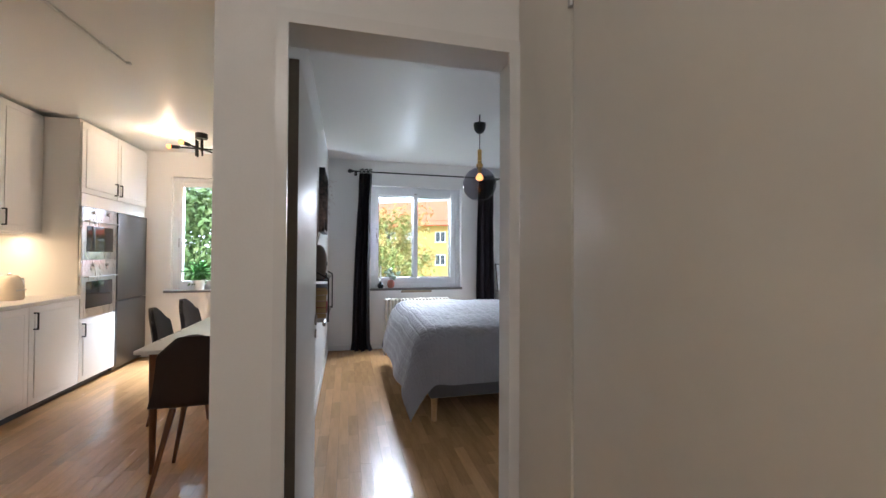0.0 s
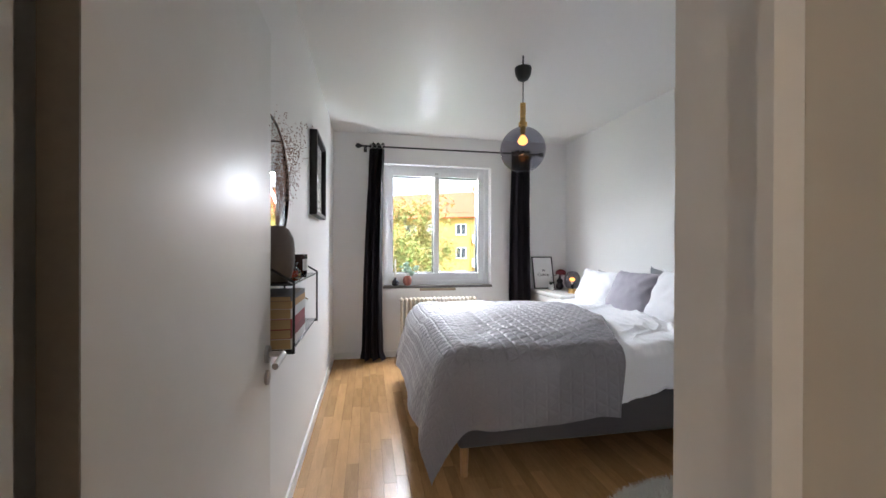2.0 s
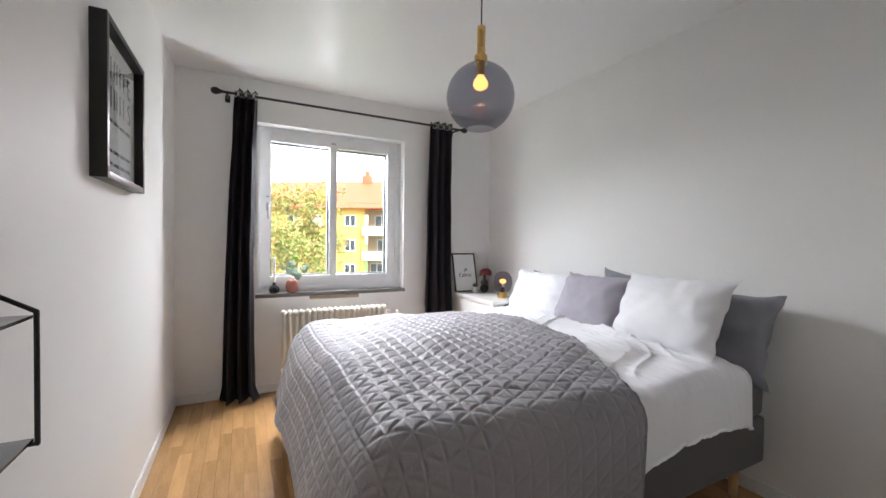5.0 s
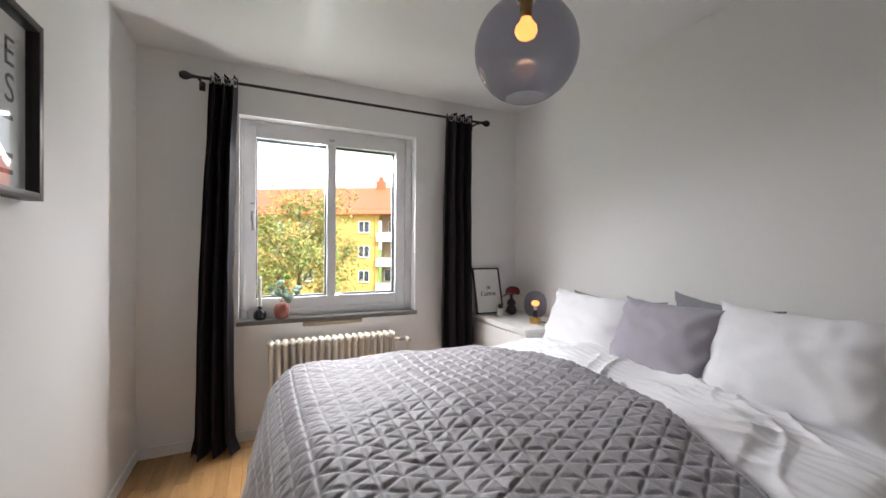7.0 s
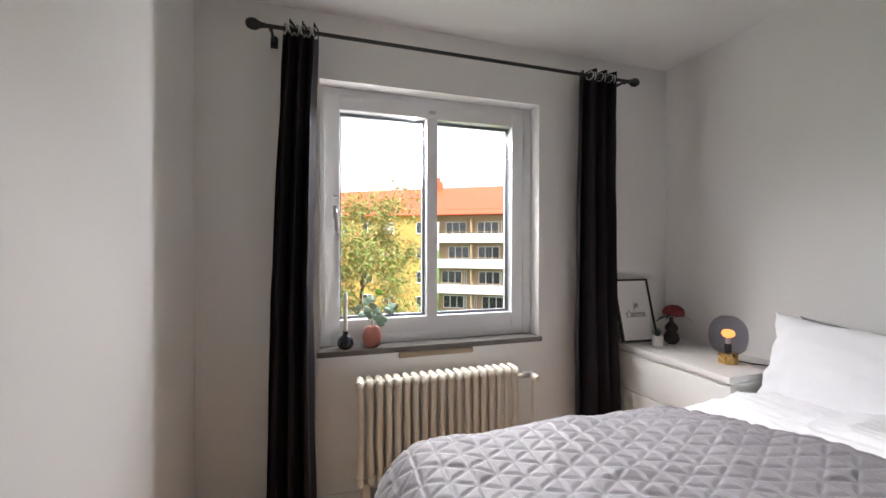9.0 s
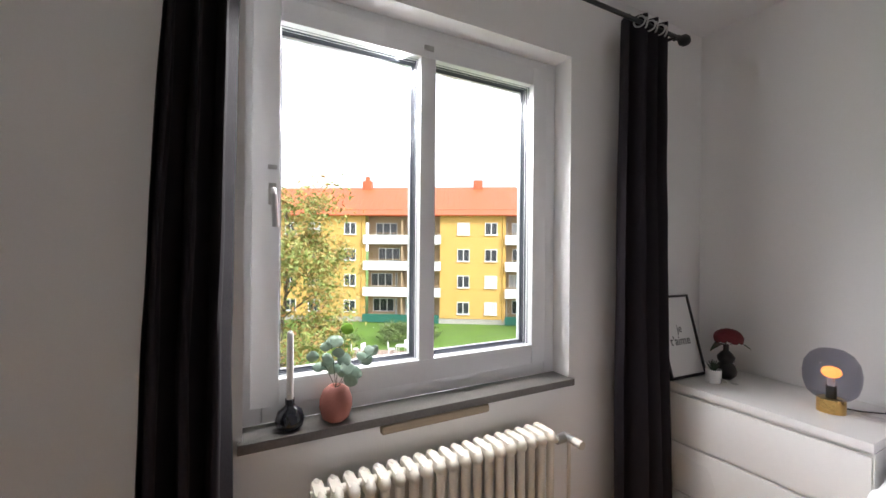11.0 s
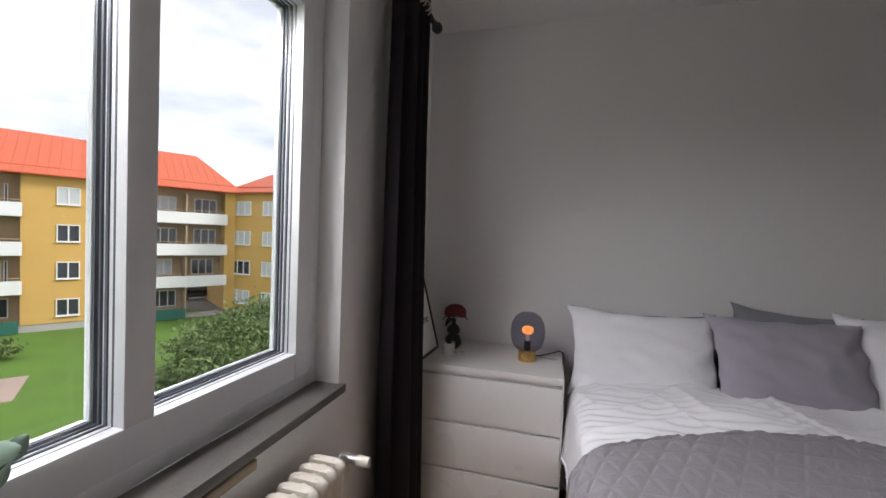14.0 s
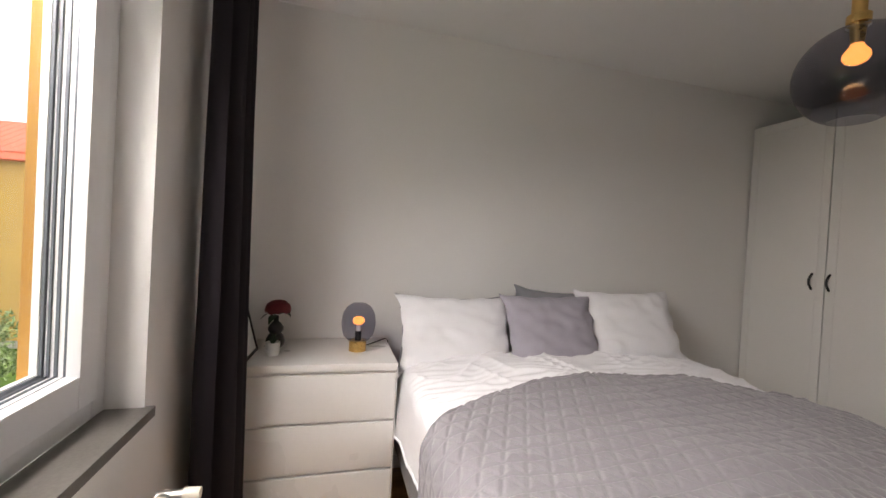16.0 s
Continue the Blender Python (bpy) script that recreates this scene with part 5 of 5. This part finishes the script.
def leaves(centres, size, seed, flat=1.0):
    """Many small bent leaves round the given places, as points and faces."""
    r = np.random.default_rng(seed)
    c = np.array(centres)
    n = len(c)
    a = r.normal(size=(n, 3))
    a /= np.linalg.norm(a, axis=1)[:, None]
    b = np.cross(a, r.normal(size=(n, 3)))
    b /= np.linalg.norm(b, axis=1)[:, None]
    s = size * r.uniform(0.6, 1.3, (n, 1))
    k = np.cross(a, b) * s * 0.18
    v = np.stack([c - a * s, c + b * s * 0.45 + k, c + a * s, c - b * s * 0.45 + k], 1).reshape(-1, 3)
    f = np.arange(n * 4).reshape(-1, 4)
    return v, f


def limbs(base, top, r0, n, spread, seed):
    """A tapered trunk with forking limbs; gives the mesh and the tips."""
    rg = random.Random(seed)
    bm, tips = bmesh.new(), []
    base, top = Vector(base), Vector(top)
    pts = [base.lerp(top, i / 6) + Vector((rg.uniform(-1, 1), rg.uniform(-1, 1), 0)) * 0.10 * (i > 0) for i in range(7)]
    for i in range(6):
        rod(pts[i], pts[i + 1], r0 * (1 - i / 7.5), r0 * (1 - (i + 1) / 7.5), bm, 9)
    for k in range(n):
        t = 0.28 + 0.70 * k / n
        p = base.lerp(top, t)
        ang = k * 2.4 + rg.uniform(-0.4, 0.4)
        ln = spread * (1.15 - 0.65 * t) * rg.uniform(0.75, 1.2)
        q = p + Vector((math.cos(ang) * ln, math.sin(ang) * ln, ln * rg.uniform(0.15, 0.6)))
        m = p.lerp(q, 0.5) + Vector((0, 0, 0.12 * ln))
        rr = r0 * 0.42 * (1 - 0.6 * t)
        rod(p, m, rr, rr * 0.65, bm, 6)
        rod(m, q, rr * 0.65, rr * 0.2, bm, 6)
        tips += [m, m.lerp(q, 0.5), q]
        for j in range(3):
            w = q.lerp(m, 0.35 * j) + Vector((rg.uniform(-1, 1), rg.uniform(-1, 1), rg.uniform(-0.5, 0.7))) * 0.30 * ln
            rod(m.lerp(q, 0.3 + 0.25 * j), w, rr * 0.3, rr * 0.1, bm, 5)
            tips.append(w)
    return bm, tips


def leaf_part(name, centres, size, seed, material, parent):
    v, f = leaves(centres, size, seed)
    me = bpy.data.meshes.new(name)
    me.from_pydata((v - np.array(BASE[parent.name])).tolist(), [], f.tolist())
    me.materials.append(material)
    ob = new(name, me)
    ob.parent = parent
    BASE[ob.name] = BASE[parent.name]
    return tagged(ob, kind="stuff")


def tree(base, height, r0, n, spread, per_tip, clump, size, material, seed, label):
    t = thing("tree", base, label, "tree", "trees in the courtyard")
    bm, tips = limbs(base, (base[0] + 0.2, base[1], base[2] + height), r0, n, spread, seed)
    part("trunk", bm, BARK, t)
    r = np.random.default_rng(seed)
    c = np.concatenate([np.array(p) + r.normal(size=(per_tip, 3)) * clump * r.uniform(0.5, 1.2) for p in tips])
    leaf_part("crown", c, size, seed, material, t)
    return t


def bush(x, y, w, h, n, seed, label="dense green garden bush"):
    b = thing("bush", (x, y, GZ), label, "bush", "bushes in the courtyard")
    bm, tips = limbs((x, y, GZ), (x, y, GZ + h * 0.6), 0.04, 9, w * 0.35, seed)
    part("stems", bm, BARK, b)
    r = np.random.default_rng(seed)
    cl = np.stack([x + r.uniform(-0.5, 0.5, 30) * w * 0.8, y + r.uniform(-0.5, 0.5, 30) * w * 0.8, GZ + h * r.uniform(0.25, 0.85, 30)], 1)
    c = (cl[r.integers(0, 30, n)] + r.normal(size=(n, 3)) * (w * 0.10, w * 0.10, h * 0.10))
    c[:, 2] = np.maximum(c[:, 2], GZ + 0.05)
    leaf_part("foliage", c, 0.13, seed, GREENLEAF, b)


tree((2.0, 22.5, GZ), 9.5, 0.13, 20, 2.6, 140, 0.42, 0.095, AUTUMN, 5, "slender tree with thin green and orange autumn leaves")
tree((-3.9, 16.5, GZ), 10.3, 0.16, 18, 2.6, 120, 0.5, 0.13, GREENLEAF, 8, "leafy green tree outside the kitchen window")
for k, (x, y, w, h, n) in enumerate(((17.0, 22.6, 4.8, 3.3, 8500), (20.2, 23.0, 4.8, 3.9, 9000), (23.2, 23.4, 4.2, 3.4, 6000), (14.8, 22.4, 3.4, 2.2, 3600), (2.6, 21.0, 3.6, 2.8, 3600), (0.2, 23.5, 3.8, 3.2, 3600), (5.4, 23.6, 2.8, 1.9, 1800), (12.8, 37.8, 3.2, 1.9, 1700), (8.0, 38.5, 3.0, 1.5, 1300), (15.2, 37.4, 2.2, 1.3, 900))):
    bush(x, y, w, h, n, 30 + k)


def flat_window(parent, x, z, w, h, y, panes=2, blind=False, sill=True):
    """A window of a far house: frame with casement bars, a recessed pane and a sill."""
    bm = bmesh.new()
    t = 0.07
    box(x, x + t, y - 0.03, y + 0.05, z, z + h, bm=bm)
    box(x + w - t, x + w, y - 0.03, y + 0.05, z, z + h, bm=bm)
    box(x + t, x + w - t, y - 0.029, y + 0.049, z, z + t, bm=bm)
    box(x + t, x + w - t, y - 0.029, y + 0.049, z + h - t, z + h, bm=bm)
    for k in range(1, panes):
        c = x + w * k / panes
        box(c - t * 0.6, c + t * 0.6, y - 0.028, y + 0.048, z + t, z + h - t, bm=bm)
    if sill:
        box(x - 0.06, x + w + 0.06, y - 0.10, y, z - 0.05, z - 0.002, bm=bm)
    wnd = part("window", bm, PARAPET, parent, smooth=0)
    part("pane", box(x + 0.02, x + w - 0.02, y + 0.012, y + 0.03, z + 0.02, z + h - 0.02), BLIND if blind else DARKPANE, wnd, smooth=0)


FLOORS = [-6.40, -3.60, -0.80, 2.00]
EAVES, RIDGE = 4.90, 8.75


def house_wall(spans, y0, y1):
    """Facade boxes over the spans between loggias."""
    bm = bmesh.new()
    for a, b in spans:
        box(a, b, y0, y1, GZ + 0.55, EAVES, bm=bm)
    return bm


def loggia(house, x0, x1, seed, fences=(True, True), passage=False):
    rg = random.Random(seed)
    deep = 1.5
    for k, fz in enumerate(FLOORS):
        lg = part("balcony", box(x0, x1, 0.02, deep, fz - 0.22, fz), GREYBASE, house, smooth=0)
        if k:
            part("parapet", box(x0 - 0.12, x1 + 0.12, -0.42, -0.34, fz - 0.16, fz + 0.82), PARAPET, lg, smooth=0)
            part("slab", box(x0, x1, -0.338, 0.018, fz - 0.14, fz), GREYBASE, lg, smooth=0)
            part("rail", tube([(x0, -0.38, fz + 1.0), (x1, -0.38, fz + 1.0)], 0.03, seg=6), LOGGIA, lg)
        else:
            for q, on in enumerate(fences):
                if on:
                    m0, m1 = x0 + (x1 - x0) * q / 2, x0 + (x1 - x0) * (q + 1) / 2
                    part("fence", box(m0 - 0.1, m1 - 0.02, -0.60, -0.55, fz - 0.1, fz + 0.78), GREENRAIL, lg, "green fence cloth", smooth=0)
        mid = (x0 + x1) / 2
        part("divider", box(mid - 0.06, mid + 0.06, -0.30, deep, fz, fz + 2.44), LOGGIA, lg, smooth=0)
        for a, b in ((x0, mid - 0.06), (mid + 0.06, x1)):
            if passage and k == 0 and a > mid:
                continue
            w = (b - a) * 0.60
            o = a + 0.3 + rg.random() * (b - a - w - 0.6)
            flat_window(house, o, fz + 0.75, w, 1.45, deep - 0.06, 3, rg.random() < 0.22, False)
            if rg.random() < 0.6:
                flat_window(house, b - 0.95 if o + w < b - 1.0 else a + 0.04, fz + 0.1, 0.22, 2.1, deep - 0.06, 1, False, False)
    mid = (x0 + x1) / 2
    bm = box(x0 - 0.02, mid, deep, deep + 0.15, GZ, EAVES)
    box(mid, x1 + 0.02, deep, deep + 0.15, FLOORS[1] - 0.25 if passage else GZ, EAVES, bm=bm)
    part("loggia_wall", bm, LOGGIA, house, smooth=0)
    part("pipe", rod((x0 - 0.30, -0.07, GZ + 0.3), (x0 - 0.30, -0.07, EAVES), 0.06), YELLOW, house)


def roof(house, x0, x1, ridge, hip0, hip1):
    bm = bmesh.new()
    o, back = -0.55, 11.5
    a = [bm.verts.new(v) for v in ((x0, o, EAVES), (x1, o, EAVES), (x1, back, EAVES), (x0, back, EAVES), (x0 + hip0, 5.4, ridge), (x1 - hip1, 5.4, ridge))]
    for f in ((0, 1, 5, 4), (2, 3, 4, 5), (1, 2, 5), (3, 0, 4), (0, 3, 2, 1)):
        bm.faces.new([a[i] for i in f])
    r = part("roof", bm, TILE, house, smooth=0)
    part("gutter", rod((x0, o - 0.04, EAVES + 0.02), (x1, o - 0.04, EAVES + 0.02), 0.09, seg=8), TILE, r)
    part("snow_rail", box(x0 + 0.5, x1 - 0.5, 0.42, 0.46, EAVES + 0.50, EAVES + 0.68), TILE, r, smooth=0)
    n = int((x1 - x0) / 0.62)
    bm = bmesh.new()
    for k in range(1, n):
        x = x0 + k * 0.62
        f0 = min(1, (x - x0) / hip0 if hip0 else 1, (x1 - x) / hip1 if hip1 else 1)
        rod((x, o, EAVES + 0.01), (x, o + (5.4 - o) * f0, EAVES + (ridge - EAVES) * f0 + 0.01), 0.022, bm=bm, seg=4)
    part("seams", bm, TILE, r, kind="stuff")
    return r


main = thing("apartment_building", (0, 0, 0), "long yellow rendered apartment building with white balconies and an orange roof", "building")
part("wall", house_wall(((-50, -12.4), (-4.25, 2.7), (8.85, 9.75)), 0, 0.3), YELLOW, main, smooth=0)
part("plinth", box(-50, 5.7, 0.05, 0.28, GZ, GZ + 0.56), GREYBASE, main, smooth=0)
part("end_wall", box(9.45, 9.75, 0.3, 11, GZ, EAVES), YELLOW, main, smooth=0)
loggia(main, -12.4, -4.25, 3)
loggia(main, 2.7, 8.85, 6, (True, False), passage=True)
roof(main, -50, 10.4, RIDGE, 5, 3.0)
part("chimney", box(-14.2, -13.1, 4.9, 5.9, RIDGE - 0.4, RIDGE + 0.75, 0.03, bm=box(-13.9, -13.4, 5.15, 5.65, RIDGE + 0.7, RIDGE + 1.3)), TILE, main)
part("chimney", box(-0.8, 0.3, 4.9, 5.9, RIDGE - 0.4, RIDGE + 0.75, 0.03), TILE, main)
rg = random.Random(2)
for x, w in ((-25.0, 1.3), (-21.4, 1.3), (-18.7, 1.3), (-14.7, 1.3), (-2.4, 1.3), (0.5, 1.3)):
    for fz in FLOORS:
        flat_window(main, x, fz + 0.85, w, 1.3, -0.045, 2, rg.random() < 0.3)
main.matrix_world = pose(23.2, 41.2, 0, 0, 0, -32.5)
wing = thing("apartment_building", (0, 0, 0), "yellow apartment wing with paired windows and an orange hipped roof", "building")
part("wall", box(0, 16, 0, 0.3, GZ + 0.5, EAVES), YELLOW, wing, smooth=0)
part("plinth", box(0, 16, 0.05, 0.28, GZ, GZ + 0.5), GREYBASE, wing, smooth=0)
part("end_wall", box(0.0, 0.3, 0.3, 11, GZ, EAVES), YELLOW, wing, smooth=0)
roof(wing, -0.6, 16.6, RIDGE - 0.3, 4.2, 4.2)
for x, w, n in ((0.75, 2.3, 3), (4.5, 1.25, 2), (8.1, 1.25, 2), (11.6, 2.3, 3)):
    for fz in FLOORS:
        flat_window(wing, x, fz + 0.85, w, 1.3, -0.045, n, rg.random() < 0.7)
wing.matrix_world = pose(31.6, 37.15, 0, 0, 0, -95)

# patio with garden furniture
solo("pavement", box(-3.4, 3.4, -1.9, 1.9, 0.0, 0.05, 0.01), PAVE, (0, 0, 0), "pinkish paved patio on the lawn", "patio", kind="structure").matrix_world = pose(10.6, 33.3, GZ, 0, 0, -36)
pt = thing("garden_table", (0, 0, 0), "white garden table on the patio", "table")
part("tabletop", box(-0.8, 0.8, -0.4, 0.4, 0.70, 0.74, 0.01), PARAPET, pt)
for a in (-0.7, 0.7):
    for b in (-0.32, 0.32):
        part("leg", rod((a, b, 0), (a, b, 0.70), 0.03), PARAPET, pt)
pt.matrix_world = pose(11.7, 33.3, GZ + 0.05, 0, 0, -36)
gc = thing("garden_chair", (0, 0, 0), "white slatted garden chair on the patio", "chair", "garden chairs")
part("seat", box(-0.25, 0.25, -0.25, 0.25, 0.42, 0.46, 0.01), PARAPET, gc)
part("backrest", box(-0.25, 0.25, 0.24, 0.28, 0.46, 0.95, 0.01), PARAPET, gc)
for a in (-0.22, 0.22):
    for b in (-0.22, 0.22):
        part("leg", rod((a, b, 0), (a, b, 0.42), 0.025), PARAPET, gc)
gc.matrix_world = pose(10.75, 34.0, GZ + 0.05, 0, 0, 78)
copy_thing(gc, pose(12.7, 32.6, GZ + 0.05, 0, 0, -100))
copy_thing(gc, pose(12.1, 34.0, GZ + 0.05, 0, 0, -8))
copy_thing(gc, pose(8.9, 34.4, GZ + 0.05, 0, 0, 30))
copy_thing(gc, pose(8.3, 35.2, GZ + 0.05, 0, 0, 80))
# car in the driveway beyond the corner
car = thing("car", (0, 0, 0), "dark parked car in the driveway", "car")
part("body", box(-2.1, 2.1, -0.85, 0.85, 0.28, 0.80, 0.12, seg=3), BLACKP, car)
part("cabin", box(-1.2, 0.9, -0.74, 0.74, 0.80, 1.42, 0.22, seg=3), DARKPANE, car)
for a in (-1.35, 1.3):
    for b in (-0.86, 0.70):
        part("wheel", rod((a, b, 0.32), (a, b + 0.16, 0.32), 0.32, seg=18), BLACK, car)
car.matrix_world = pose(36.2, 45.5, GZ + 0.05, 0, 0, -30)
solo("road", box(31.5, 48, 33, 62, GZ, GZ + 0.02), mat("grey_driveway", (0.20, 0.19, 0.18), 0.9, vary=0.12, scale=0.8, fine=12, bump=0.2), (36, 44, GZ), "grey driveway beside the building", "driveway", kind="structure", smooth=0)

leaf_part("leaves", c_pot, 0.03, 4, POTLEAF, kp)
# ---- wooden floor, last: oak staves ----
def stave_mesh(name, w, l):
    bm = box(-w / 2, w / 2, -l / 2, l / 2, -0.012, 0)
    top = [v for v in bm.verts if v.co.z > -0.001]
    me = bpy.data.meshes.new(name)
    c = 0.0003
    for v in top:
        v.co.x -= c if v.co.x > 0 else -c
        v.co.y -= c if v.co.y > 0 else -c
    bm.to_mesh(me)
    bm.free()
    me.materials.append(OAK)
    return me


SW, SL = 0.0685, 0.46
floor_ob = thing("floor", (0, 0, 0), "honey coloured oak strip floor with a satin varnish", "floor", kind="structure")
rng = random.Random(4)
stave_me = [stave_mesh("stave", SW - 0.0003, l - 0.0003) for l in (0.34, 0.42, 0.50, 0.58)]
stave_len = (0.34, 0.42, 0.50, 0.58)
rest_v, rest_f = [], []
made = 0
x = -2.95 + SW / 2
while x < 3.0:
    y = -0.4 - rng.random() * 0.5
    while y < YO - 0.05:
        k = rng.randrange(4)
        l = stave_len[k]
        yc = y + l / 2
        if 0.0 < x < 1.45 and 3.3 < yc < 7.7 and made < 300:
            o = new("stave", stave_me[k])
            o.parent = floor_ob
            o.location = (x, yc, 0)
            made += 1
        else:
            a, b, i = SW / 2 - 0.00015, l / 2 - 0.00015, len(rest_v)
            c = 0.0003
            rest_v += [(x - a, yc - b, -0.01), (x + a, yc - b, -0.01), (x + a, yc + b, -0.01), (x - a, yc + b, -0.01), (x - a + c, yc - b + c, 0), (x + a - c, yc - b + c, 0), (x + a - c, yc + b - c, 0), (x - a + c, yc + b - c, 0)]
            rest_f += [(i + 4, i + 5, i + 6, i + 7), (i, i + 1, i + 5, i + 4), (i + 1, i + 2, i + 6, i + 5), (i + 2, i + 3, i + 7, i + 6), (i + 3, i, i + 4, i + 7)]
        y += l
    x += SW
me = bpy.data.meshes.new("staves")
me.from_pydata(rest_v, [], rest_f)
me.materials.append(OAK)
o = new("staves", me)
o.parent = floor_ob
tagged(o, kind="stuff")
